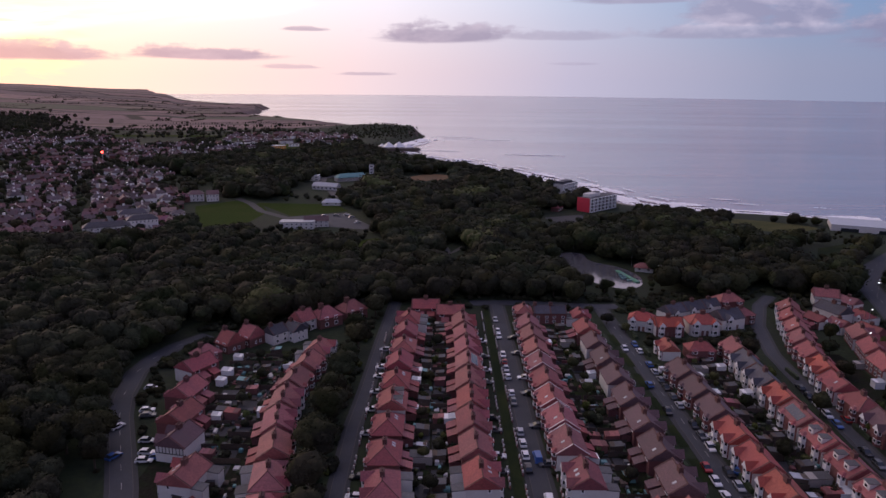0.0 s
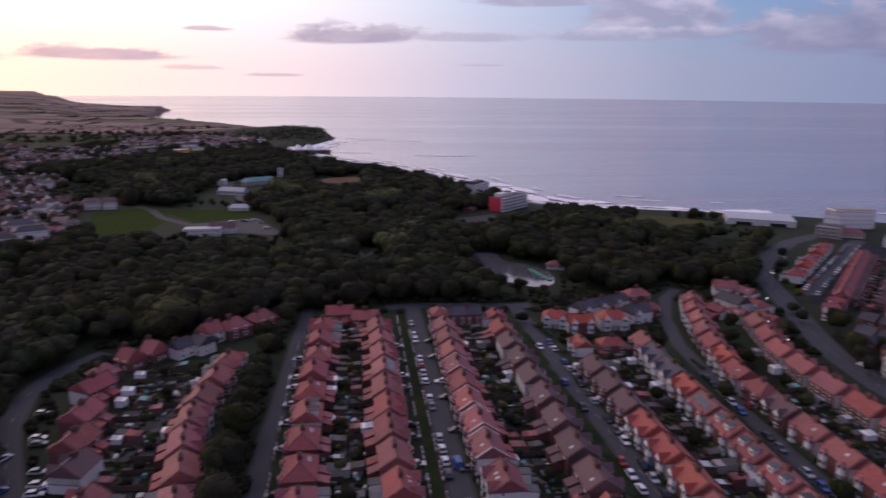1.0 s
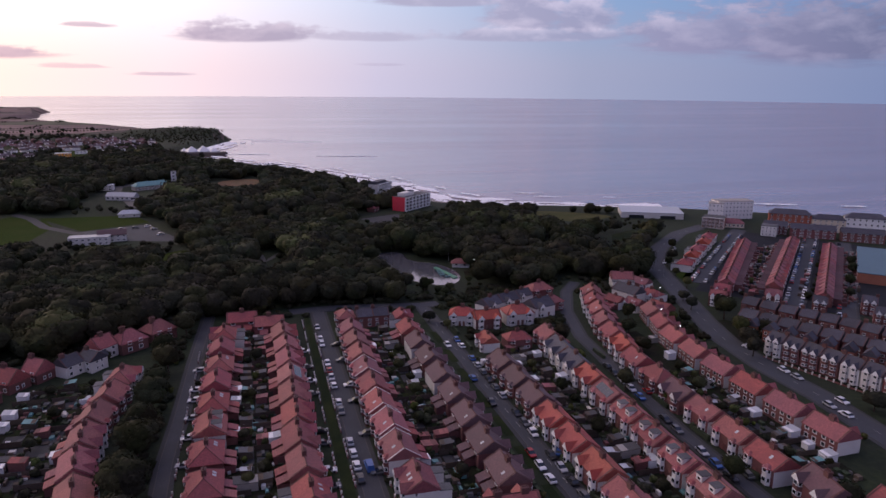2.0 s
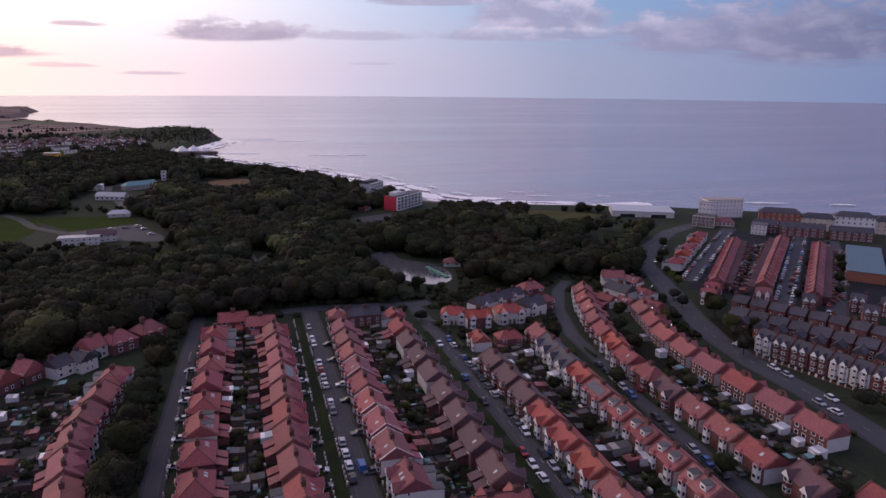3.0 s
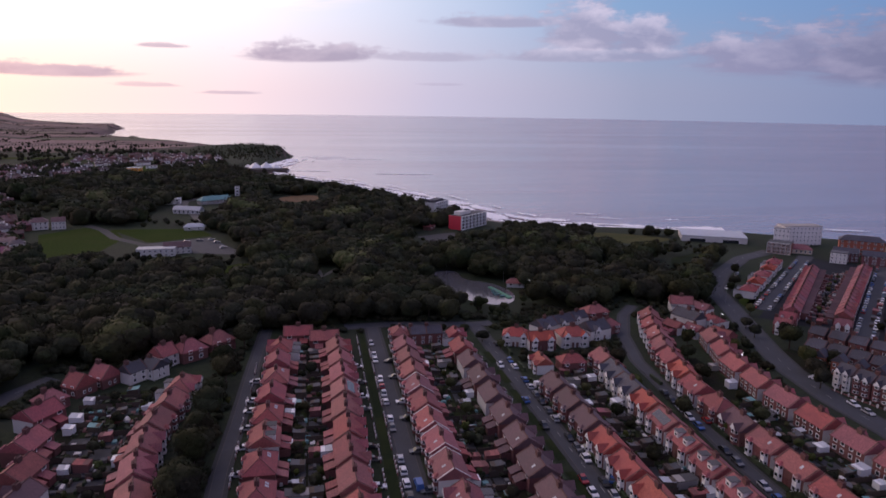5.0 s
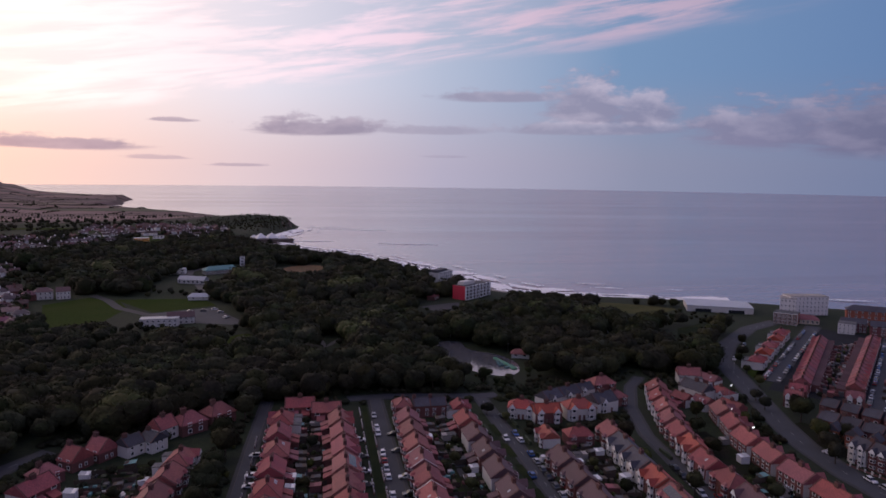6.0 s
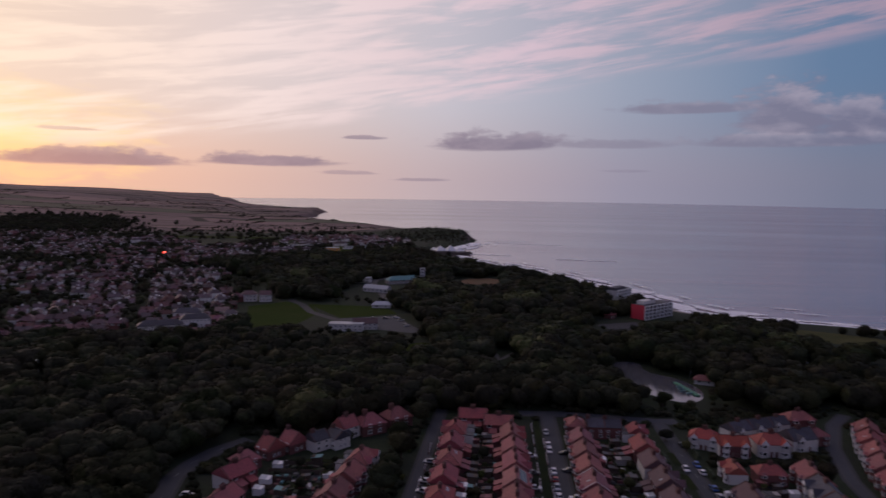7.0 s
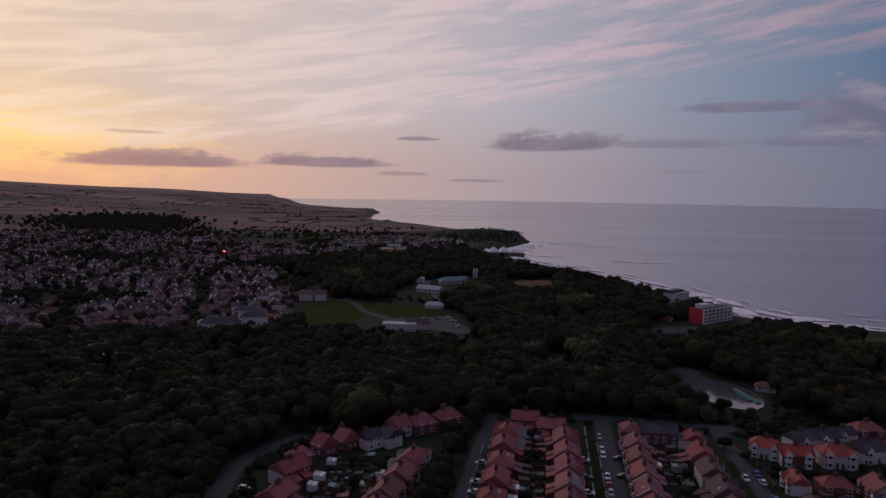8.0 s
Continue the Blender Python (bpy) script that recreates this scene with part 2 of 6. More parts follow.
M = {
    "tile_red": material("red_clay_tile", (0.295, 0.080, 0.083), 0.75, 0.32, 2.2, 0.22, 0.03, 6, 0.55, second=(0.215, 0.068, 0.076), courses=0.24),
    "tile_orange": material("orange_clay_tile", (0.376, 0.0736, 0.0496), 0.75, 0.28, 2.2, 0.2, 0.03, 6, 0.3, second=(0.288, 0.0656, 0.0528), courses=0.24),
    "tile_brown": material("weathered_brown_tile", (0.12, 0.064, 0.0736), 0.75, 0.25, 2.2, 0.2, 0.03, 6, 0.45, second=(0.104, 0.0656, 0.0704), courses=0.24),
    "slate": material("blue_grey_slate", (0.0736, 0.0736, 0.0944), 0.65, 0.3, 2.5, 0.3, 0.02, 6, 0.6, courses=0.22, spec=0.3, second=(0.06, 0.0528, 0.064)),
    "tile_old": material("old_red_brown_tile", (0.224, 0.104, 0.096), 0.8, 0.3, 1.5, 0.1, 0.03, 6, 0.9, second=(0.136, 0.08, 0.08), cells=0.07),
    "tile_dull": material("old_dull_brown_tile", (0.176, 0.124, 0.124), 0.8, 0.3, 1.5, 0.1, 0.03, 6, 0.8, second=(0.112, 0.0896, 0.096), cells=0.07),
    "brick": material("red_brick", (0.178, 0.066, 0.062), 0.85, 0.25, 4.0, 0.3, 0.01, 12, 0.4, courses=0.3),
    "brick_orange": material("orange_brick", (0.33, 0.115, 0.072), 0.85, 0.2, 4.0, 0.3, 0.01, 12, 0.3, courses=0.3),
    "render": material("white_render", (0.648, 0.63, 0.603), 0.85, 0.06, 3.0, 0.4, 0.005, 10, 0.25, second=(0.60, 0.57, 0.54)),
    "cream": material("cream_stucco", (0.66, 0.56, 0.43), 0.85, 0.08, 3.0, 0.2, 0.005, 10, 0.2, second=(0.55, 0.46, 0.36)),
    "pale": material("grey_pebbledash", (0.336, 0.312, 0.288), 0.9, 0.15, 5.0, 0.3, 0.02, 14, 0.3),
    "timber": material("black_timber", (0.03, 0.028, 0.028), 0.7, 0.3, 4.0, 0.5),
    "frame": material("white_upvc", (0.78, 0.78, 0.78), 0.4, 0.05, 3.0, 0.5),
    "pot": material("clay_chimney", (0.112, 0.0496, 0.044), 0.85, 0.3, 4.0, 0.4, tint=0.4),
    "door": material("painted_door", (0.16, 0.07, 0.06), 0.45, 0.2, 2.0, 0.3, tint=1.0),
    "asphalt": material("asphalt", (0.0464, 0.0504, 0.06), 0.85, 0.22, 3.0, 0.10, 0.01, 20, second=(0.0384, 0.04, 0.0464)),
    "tarmac": material("old_dark_tarmac", (0.0216, 0.0232, 0.0288), 0.85, 0.3, 0.8, 0.08, 0.01, 12, second=(0.0144, 0.0168, 0.0192), spec=0.12),
    "paving": material("concrete_paving", (0.0352, 0.036, 0.04), 0.85, 0.2, 1.5, 0.2, 0.01, 9),
    "kerb": material("kerb_stone", (0.08064, 0.07728, 0.07392), 0.85, 0.2, 2.0, 0.3),
    "line": material("white_road_paint", (0.308, 0.308, 0.2968), 0.7, 0.2, 2.0, 0.5),
    "lawn": material("mown_grass", (0.0168, 0.0256, 0.0112), 0.9, 0.3, 2.0, 0.06, 0.03, 5, second=(0.0384, 0.048, 0.016), spec=0.05),
    "field": material("playing_field_grass", (0.032, 0.0528, 0.0096), 1.0, 0.25, 0.8, 0.03, 0.03, 3, second=(0.044, 0.056, 0.0144), spec=0.03),
    "dry": material("dry_rough_grass", (0.152, 0.084, 0.036), 0.95, 0.3, 0.3, 0.05, second=(0.096, 0.072, 0.028)),
    "soil": material("garden_soil", (0.02176, 0.0204, 0.01496), 0.95, 0.4, 1.2, 0.25, 0.05, 3, second=(0.0176, 0.0272, 0.0112), spec=0.05),
    "leaf": material("green_foliage", (0.032, 0.0376, 0.0192), 0.85, 0.35, 0.8, 0.022, 0, 3, 0.5, spec=0.06, second=(0.0304, 0.0264, 0.0168), cells=0.10),
    "leaf_light": material("light_green_foliage", (0.066, 0.0836, 0.02464), 0.75, 0.4, 0.6, 0.08, 0, 3, 0.7, spec=0.1, second=(0.076, 0.068, 0.024)),
    "leaf_brown": material("turning_foliage", (0.06, 0.04, 0.0208), 0.75, 0.4, 0.6, 0.08, 0, 3, 0.7, spec=0.1),
    "bark": material("bark", (0.06, 0.045, 0.035), 0.95, 0.3, 4.0, 0.5),
    "hedge": material("clipped_hedge", (0.028, 0.044, 0.016), 0.85, 0.4, 2.0, 0.3, 0.08, 5, 0.5),
    "wood": material("weathered_fence_wood", (0.0896, 0.0644, 0.0476), 0.85, 0.3, 3.0, 0.3, tint=0.7),
    "felt": material("grey_roofing_felt", (0.0952, 0.0952, 0.1008), 0.8, 0.25, 2.0, 0.3, tint=0.9),
    "tin": material("pale_roof_sheet", (0.44, 0.464, 0.496), 0.5, 0.12, 1.5, 0.2, tint=0.5),
    "pink_red": material("crimson_cladding", (0.62, 0.045, 0.075), 0.5, 0.08, 0.5, 0.05),
    "yellow": material("amber_cladding", (0.75, 0.33, 0.03), 0.5, 0.08, 0.5, 0.05),
    "rubber": material("tyre_rubber", (0.02, 0.02, 0.02), 0.9, 0.2),
    "steel": material("galvanised_steel", (0.35, 0.36, 0.37), 0.45, 0.1, metal=0.8),
    "rock": material("dark_cliff_rock", (0.08, 0.064, 0.052), 0.95, 0.4, 0.15, 0.03, 1.0, 0.2),
    "turquoise": material("turquoise_paint", (0.12, 0.27, 0.27), 0.6, 0.15, 1.0, 0.2),
    "meadow": material("pale_meadow_grass", (0.085, 0.085, 0.038), 1.0, 0.25, 0.8, 0.04, 0.03, 3, second=(0.060, 0.068, 0.028), spec=0.03),
    "white_paint": material("fresh_white_paint", (0.82, 0.80, 0.78), 0.7, 0.05, 2.0, 0.2, second=(0.74, 0.71, 0.69)),
    "teal_roof": material("blue_green_glazed_roof", (0.085, 0.15, 0.18), 0.5, 0.15, 1.0, 0.1),
    "dock": material("green_decking", (0.10, 0.28, 0.17), 0.7, 0.2, 1.0, 0.2),
}
PAINTS = {"white": (0.75, 0.75, 0.76), "silver": (0.42, 0.43, 0.45), "black": (0.02, 0.02, 0.022), "grey": (0.12, 0.125, 0.13),
          "red": (0.32, 0.03, 0.03), "blue": (0.04, 0.10, 0.30)}
for k, c in PAINTS.items():
    M["paint_" + k] = material("car_paint_" + k, c, 0.25, 0.04, 2.0, 0.3)
lamp_white = glow("street_lamp_light", (1.0, 0.93, 0.82), 6.0)
lamp_warm = glow("warm_window_light", (1.0, 0.72, 0.38), 2.5)
lamp_red = glow("red_signal_light", (1.0, 0.08, 0.05), 7.0)


def glass_material(name, color, rough):
    m = bpy.data.materials.new(name)
    m.use_nodes = True
    b = m.node_tree.nodes["Principled BSDF"]
    b.inputs["Base Color"].default_value, b.inputs["Roughness"].default_value = (*color, 1), rough
    b.inputs["Specular IOR Level"].default_value = 0.7
    return m


M["glass"] = glass_material("dark_window_glass", (0.025, 0.03, 0.035), 0.08)
M["panel"] = glass_material("solar_panel_glass", (0.015, 0.02, 0.05), 0.12)


def water_material(name, color, rough, waves, ior=1.33, swell_size=2.2, trough_shade=None):
    m = bpy.data.materials.new(name)
    m.use_nodes = True
    t = m.node_tree
    b = t.nodes["Principled BSDF"]
    b.inputs["Base Color"].default_value, b.inputs["IOR"].default_value = (*color, 1), ior
    pos = t.nodes.new("ShaderNodeNewGeometry").outputs["Position"]
    mp = t.nodes.new("ShaderNodeMapping")
    mp.inputs["Rotation"].default_value = (0, 0, radians(24))
    mp.inputs["Scale"].default_value = (0.14, 1.0, 1.0)
    t.links.new(pos, mp.inputs["Vector"])
    swell, chop = noise_ex(t, mp.outputs[0], 0.035, 3, 0.5, 0.4), noise_ex(t, pos, 0.35, 5, 0.65)
    wide = noise_ex(t, mp.outputs[0], 0.006, 4, 0.6, 0.8)
    bn = t.nodes.new("ShaderNodeBump")
    bn.inputs["Strength"].default_value, bn.inputs["Distance"].default_value = 1.0, waves
    t.links.new((swell * swell_size + chop * 0.25).socket, bn.inputs["Height"])
    t.links.new(bn.outputs[0], b.inputs["Normal"])
    # wave shading put into the colour: swell troughs darker than crests
    if trough_shade:
        t.links.new(mix(t, swell.step(0.40, 0.62), trough_shade, color), b.inputs["Base Color"])
    t.links.new((wide * 0.25 + rough).socket, b.inputs["Roughness"])
    return m


# sea: lilac of the reflected sky is put into the base colour
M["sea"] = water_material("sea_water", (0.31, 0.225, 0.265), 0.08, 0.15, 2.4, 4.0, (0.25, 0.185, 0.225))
M["pond"] = water_material("lake_water", (0.11, 0.11, 0.12), 0.0, 0.03, 2.3)
M["foam"] = material("sea_foam", (0.95, 0.95, 0.96), 0.8, 0.05, 0.3, 0.05)
M["sand"] = material("wet_sand", (0.20, 0.16, 0.13), 0.5, 0.15, 0.3, 0.03)


def ground_material():
    """Grass and scrub near, brown stubble and pasture in strips on the far hills, bare rock on the steep edges."""
    m = bpy.data.materials.new("open_ground")
    m.use_nodes = True
    t = m.node_tree
    b = t.nodes["Principled BSDF"]
    geo = t.nodes.new("ShaderNodeNewGeometry")
    pos = geo.outputs["Position"]
    fine, broad = noise_ex(t, pos, 0.5, 5, 0.6), noise_ex(t, pos, 0.03, 4, 0.6)
    near = mix(t, fine.step(0.3, 0.7), (0.018, 0.027, 0.014), (0.030, 0.042, 0.018))
    near = mix(t, broad.step(0.4, 0.65) * 0.6, near, (0.022, 0.026, 0.019))
    mp = t.nodes.new("ShaderNodeMapping")
    mp.inputs["Scale"].default_value = (0.32, 1.5, 1.0)
    mp.inputs["Rotation"].default_value = (0, 0, radians(-22))
    t.links.new(pos, mp.inputs["Vector"])
    vor = t.nodes.new("ShaderNodeTexVoronoi")
    vor.inputs["Scale"].default_value = 0.0042
    t.links.new(mp.outputs[0], vor.inputs["Vector"])
    sepc = t.nodes.new("ShaderNodeSeparateColor")
    t.links.new(vor.outputs["Color"], sepc.inputs[0])
    strip = ramp(t, Ex(t, sepc.outputs[0]), [(0.0, (0.15, 0.105, 0.11)), (0.3, (0.23, 0.155, 0.145)), (0.5, (0.09, 0.072, 0.072)), (0.7, (0.26, 0.175, 0.16)), (0.85, (0.085, 0.095, 0.055)), (1.0, (0.17, 0.12, 0.12))])
    vor2 = t.nodes.new("ShaderNodeTexVoronoi")
    vor2.feature = "DISTANCE_TO_EDGE"
    vor2.inputs["Scale"].default_value = 0.0042
    t.links.new(mp.outputs[0], vor2.inputs["Vector"])
    strip = mix(t, Ex(t, vor2.outputs["Distance"]).step(0.012, 0.03), (0.035, 0.032, 0.022), strip)
    strip = mix(t, noise_ex(t, pos, 0.02, 5, 0.65).step(0.45, 0.7) * 0.45, strip, (0.06, 0.045, 0.04))
    strip = mix(t, noise_ex(t, mp.outputs[0], 0.0022, 5, 0.6, 0.6).step(0.50, 0.60) * 0.75, strip, (0.042, 0.036, 0.034))
    ln = t.nodes.new("ShaderNodeVectorMath")
    ln.operation = "LENGTH"
    t.links.new(pos, ln.inputs[0])
    col = mix(t, (Ex(t, ln.outputs["Value"]) + (broad - 0.5) * 300.0).step(1330, 1450), near, strip)
    sepn = t.nodes.new("ShaderNodeSeparateXYZ")
    t.links.new(geo.outputs["Normal"], sepn.inputs[0])
    col = mix(t, Ex(t, sepn.outputs[2]).step(0.93, 0.80), col, (0.085, 0.065, 0.055))
    t.links.new(col, b.inputs["Base Color"])
    b.inputs["Roughness"].default_value, b.inputs["Specular IOR Level"].default_value = 0.95, 0.2
    bn = t.nodes.new("ShaderNodeBump")
    bn.inputs["Strength"].default_value, bn.inputs["Distance"].default_value = 0.5, 0.3
    t.links.new(fine.socket, bn.inputs["Height"])
    t.links.new(bn.outputs[0], b.inputs["Normal"])
    return m


M["ground"] = ground_material()
# ---------- mesh helpers ----------
rng = random.Random(7)


class Build:
    """Gathers corners, faces and their materials for one mesh."""

    def __init__(self):
        self.v, self.f, self.m = [], [], []

    def poly(self, pts, mi=0):
        n = len(self.v)
        self.v += [tuple(p) for p in pts]
        self.f.append(tuple(range(n, n + len(pts))))
        self.m.append(mi)

    def box(self, x0, y0, z0, x1, y1, z1, mi=0, taper=0.0):
        n, a = len(self.v), taper
        self.v += [(x0, y0, z0), (x1, y0, z0), (x1, y1, z0), (x0, y1, z0), (x0 + a, y0 + a, z1), (x1 - a, y0 + a, z1), (x1 - a, y1 - a, z1), (x0 + a, y1 - a, z1)]
        for q in ((3, 2, 1, 0), (4, 5, 6, 7), (0, 1, 5, 4), (1, 2, 6, 5), (2, 3, 7, 6), (3, 0, 4, 7)):
            self.f.append(tuple(n + i for i in q))
            self.m.append(mi)

    def solid(self, bottom, top, mi=0):
        """A closed solid between two rings of corners, wound the same way, counter-clockwise from above."""
        n, k = len(self.v), len(bottom)
        self.v += [tuple(p) for p in bottom] + [tuple(p) for p in top]
        self.f += [tuple(n + i for i in reversed(range(k))), tuple(n + k + i for i in range(k))]
        self.f += [(n + i, n + (i + 1) % k, n + k + (i + 1) % k, n + k + i) for i in range(k)]
        self.m += [mi] * (k + 2)

    def tube(self, a, b, r0, r1, sides=6, mi=0):
        a, b = Vector(a), Vector(b)
        u = (b - a).normalized()
        p = u.cross(Vector((0, 0, 1)) if abs(u.z) < 0.9 else Vector((1, 0, 0))).normalized()
        q = u.cross(p)
        ring = [(math.cos(i * math.tau / sides), math.sin(i * math.tau / sides)) for i in range(sides)]
        self.solid([a + (p * c + q * s) * r0 for c, s in ring], [b + (p * c + q * s) * r1 for c, s in ring], mi)

    def mesh(self, name, mats):
        me = bpy.data.meshes.new(name)
        me.from_pydata(self.v, [], self.f)
        for k in ([mats] if isinstance(mats, str) else mats):
            me.materials.append(M[k] if isinstance(k, str) else k)
        me.polygons.foreach_set("material_index", self.m)
        me.update()
        return me


def part(name, b, mats, parent, label="", m=None):
    ob = new(name, b.mesh(name, mats))
    ob.parent = parent
    if m is not None:
        ob.matrix_basis = m
    return tagged(ob, label)


def thing(name, label, category, group="", m=None, kind=""):
    ob = new(name)
    if m is not None:
        ob.matrix_basis = m
    return tagged(ob, label, category, group, kind)


def bar(name, b, mats, label, category, group="", m=None, kind=""):
    """A thing of one mesh."""
    ob = new(name, b.mesh(name, mats))
    if m is not None:
        ob.matrix_basis = m
    return tagged(ob, label, category, group, kind)


def at(x, y, z=0.0, turn=0.0, s=1.0):
    return pose(x, y, z, 0, 0, turn) @ Matrix.Scale(s, 4)


FAMILY = {}


def stamp(ob, m):
    """A copy of a thing with its parts at the pose m; the copies share the meshes."""
    if ob not in FAMILY:
        FAMILY[ob] = [ob, *ob.children_recursive]
    made = {}
    for o in FAMILY[ob]:
        c = made[o] = o.copy()
        scene.collection.objects.link(c)
        c.parent = made.get(o.parent, o.parent)
    made[ob].matrix_basis = m
    return made[ob]


def inside(x, y, poly):
    hit, j = False, len(poly) - 1
    for i, (xi, yi) in enumerate(poly):
        xj, yj = poly[j]
        if (yi > y) != (yj > y) and x < (xj - xi) * (y - yi) / (yj - yi) + xi:
            hit = not hit
        j = i
    return hit


# ---------- ground and sea ----------
# the coast, from the far side of the bay on the right to the capes in the north
COAST = [(3500, -2500), (1500, -300), (900, 180), (600, 370), (490, 432), (404, 468), (334, 512), (232, 546), (176, 562), (150, 590), (126, 671), (94, 740),
         (25, 868), (-49, 952), (-82, 1000), (-92, 1062), (-66, 1150), (-40, 1250), (-28, 1318), (-60, 1385), (-150, 1480), (-301, 1690), (-430, 1830), (-575, 1995),
         (-540, 2120), (-590, 2330), (-604, 2505), (-760, 2600), (-1000, 2900), (-1150, 3090), (-1560, 3900), (-2000, 4880), (-5200, 4880), (-5200, -5200), (3500, -5200)]
HILLS = [(-180, 40), (-90, 110), (-60, 108), (-41, 86), (-36, 72), (-31.6, 55), (-27, 42), (-25, 37), (-22.4, 31), (-21.2, 25), (-20.3, 12), (-13, 14), (0, 10), (180, 30)]


def coast_distance(px, py):
    """Metres to the coast, positive on land."""
    best = np.full(px.shape, 1e9)
    hit = np.zeros(px.shape, bool)
    for (ax, ay), (bx, by) in zip(COAST, COAST[1:] + COAST[:1]):
        dx, dy = bx - ax, by - ay
        t = np.clip(((px - ax) * dx + (py - ay) * dy) / (dx * dx + dy * dy), 0, 1)
        best = np.minimum(best, np.hypot(px - ax - t * dx, py - ay - t * dy))
        cross = (ay > py) != (by > py)
        hit ^= cross & (px < dx * (py - ay) / (dy if dy else 1e-9) + ax)
    return np.where(hit, best, -best)


def bump_at(px, py, x, y, rx, ry, turn=0.0):
    c, s = math.cos(radians(turn)), math.sin(radians(turn))
    u, v = (px - x) * c + (py - y) * s, -(px - x) * s + (py - y) * c
    return np.exp(-(u / rx) ** 2 - (v / ry) ** 2)


def height(px, py):
    px, py = np.asarray(px, float), np.asarray(py, float)
    r = np.hypot(px, py)
    a = np.degrees(np.arctan2(px, py))
    ridge = np.interp(a, [h[0] for h in HILLS], [h[1] for h in HILLS])
    t = np.clip((r - 1150) / 2150, 0, 1)
    land = ridge * (t ** 1.25)
    land = np.where(r > 3300, ridge - (r - 3300) * 0.004, land)
    land += 6.0 * t * np.sin(px * 0.006 + 1.0) * np.sin(py * 0.004)
    land += 13.0 * bump_at(px, py, -110, 1330, 130, 60, -20)
    land += 4.0 * bump_at(px, py, -230, 900, 200, 110)
    d = coast_distance(px, py)
    k = np.clip((d - 4) / np.where(r > 900, 22, 34), 0, 1)
    k = k * k * (3 - 2 * k)
    z = land * k + (1 - k) * (SEA_Z + 0.6)
    shore = np.clip(d / 12, -1, 0)
    return np.where(d > 0, z, SEA_Z + 0.6 + shore * 6.0)


def height1(x, y):
    return float(height(np.array([x]), np.array([y]))[0])


def build_ground():
    angles = np.radians(np.concatenate([np.arange(-58, 62, 0.4), np.arange(62, 302, 4.0)]))
    radii = np.concatenate([[0, 30, 60, 90], np.geomspace(110, FAR, 210)])
    A, R = np.meshgrid(angles, radii)
    X, Y = R * np.sin(A), R * np.cos(A)
    Z = height(X, Y)
    n, k = X.shape[1], X.shape[0]
    idx = np.arange(n * k).reshape(k, n)
    nxt = np.roll(idx, -1, axis=1)
    faces = np.stack([idx[:-1], idx[1:], nxt[1:], nxt[:-1]], -1).reshape(-1, 4)
    me = bpy.data.meshes.new("ground")
    me.from_pydata(np.stack([X, Y, Z], -1).reshape(-1, 3).tolist(), [], faces[:, ::-1].tolist())
    me.materials.append(M["ground"])
    me.update()
    tagged(new("ground", me), "dark scrubby land rising to brown fields on far hills", "ground", kind="structure")


build_ground()
b = Build()
ring = 96
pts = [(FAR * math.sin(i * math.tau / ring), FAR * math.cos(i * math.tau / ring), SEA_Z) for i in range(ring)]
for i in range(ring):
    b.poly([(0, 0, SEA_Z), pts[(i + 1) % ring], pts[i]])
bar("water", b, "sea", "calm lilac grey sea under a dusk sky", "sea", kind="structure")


def ribbon(name, line, width, mats, label, category, z=0.04, thick=0.0, kind="structure", drape=False):
    """A strip along a line on the ground; with a thickness it has upright edges."""
    b = Build()
    pts = []
    for (ax, ay), (bx, by) in zip(line, line[1:]):
        n = max(1, int(math.hypot(bx - ax, by - ay) / 6))
        pts += [(ax + (bx - ax) * i / n, ay + (by - ay) * i / n) for i in range(n)]
    pts.append(line[-1])
    sides = []
    for i, (x, y) in enumerate(pts):
        (ax, ay), (bx, by) = pts[max(i - 1, 0)], pts[min(i + 1, len(pts) - 1)]
        L = math.hypot(bx - ax, by - ay) or 1
        nx, ny = (by - ay) / L * width / 2, -(bx - ax) / L * width / 2
        g = (height1(x, y) + 0.15 if drape else 0) + z
        sides.append(((x - nx, y - ny, g), (x + nx, y + ny, g)))
    for (a0, a1), (b0, b1) in zip(sides, sides[1:]):
        if thick:
            lo = [(*p[:2], p[2] - thick) for p in (a0, a1, b1, b0)]
            b.solid(lo, [a0, a1, b1, b0])
        else:
            b.poly([a0, a1, b1, b0])
    return bar(name, b, mats, label, category, kind=kind)


def patch(name, poly, mats, label, category, z=0.03, kind="structure", drape=False):
    b = Build()
    cx, cy = sum(p[0] for p in poly) / len(poly), sum(p[1] for p in poly) / len(poly)
    n = len(poly)
    if drape:
        z += max(height1(x, y) for x, y in poly + [(cx, cy)])
    for i in range(n):
        (ax, ay), (bx, by) = poly[i], poly[(i + 1) % n]
        tri = [(cx, cy, z), (ax, ay, z), (bx, by, z)]
        if (ax - cx) * (by - cy) - (ay - cy) * (bx - cx) < 0:
            tri.reverse()
        b.poly(tri)
    return bar(name, b, mats, label, category, kind=kind)


def rounded(poly, times=2):
    """Cuts the corners of an outline, so that it curves."""
    for _ in range(times):
        out = []
        for (ax, ay), (bx, by) in zip(poly, poly[1:] + poly[:1]):
            out += [(ax * 0.75 + bx * 0.25, ay * 0.75 + by * 0.25), (ax * 0.25 + bx * 0.75, ay * 0.25 + by * 0.75)]
        poly = out
    return poly


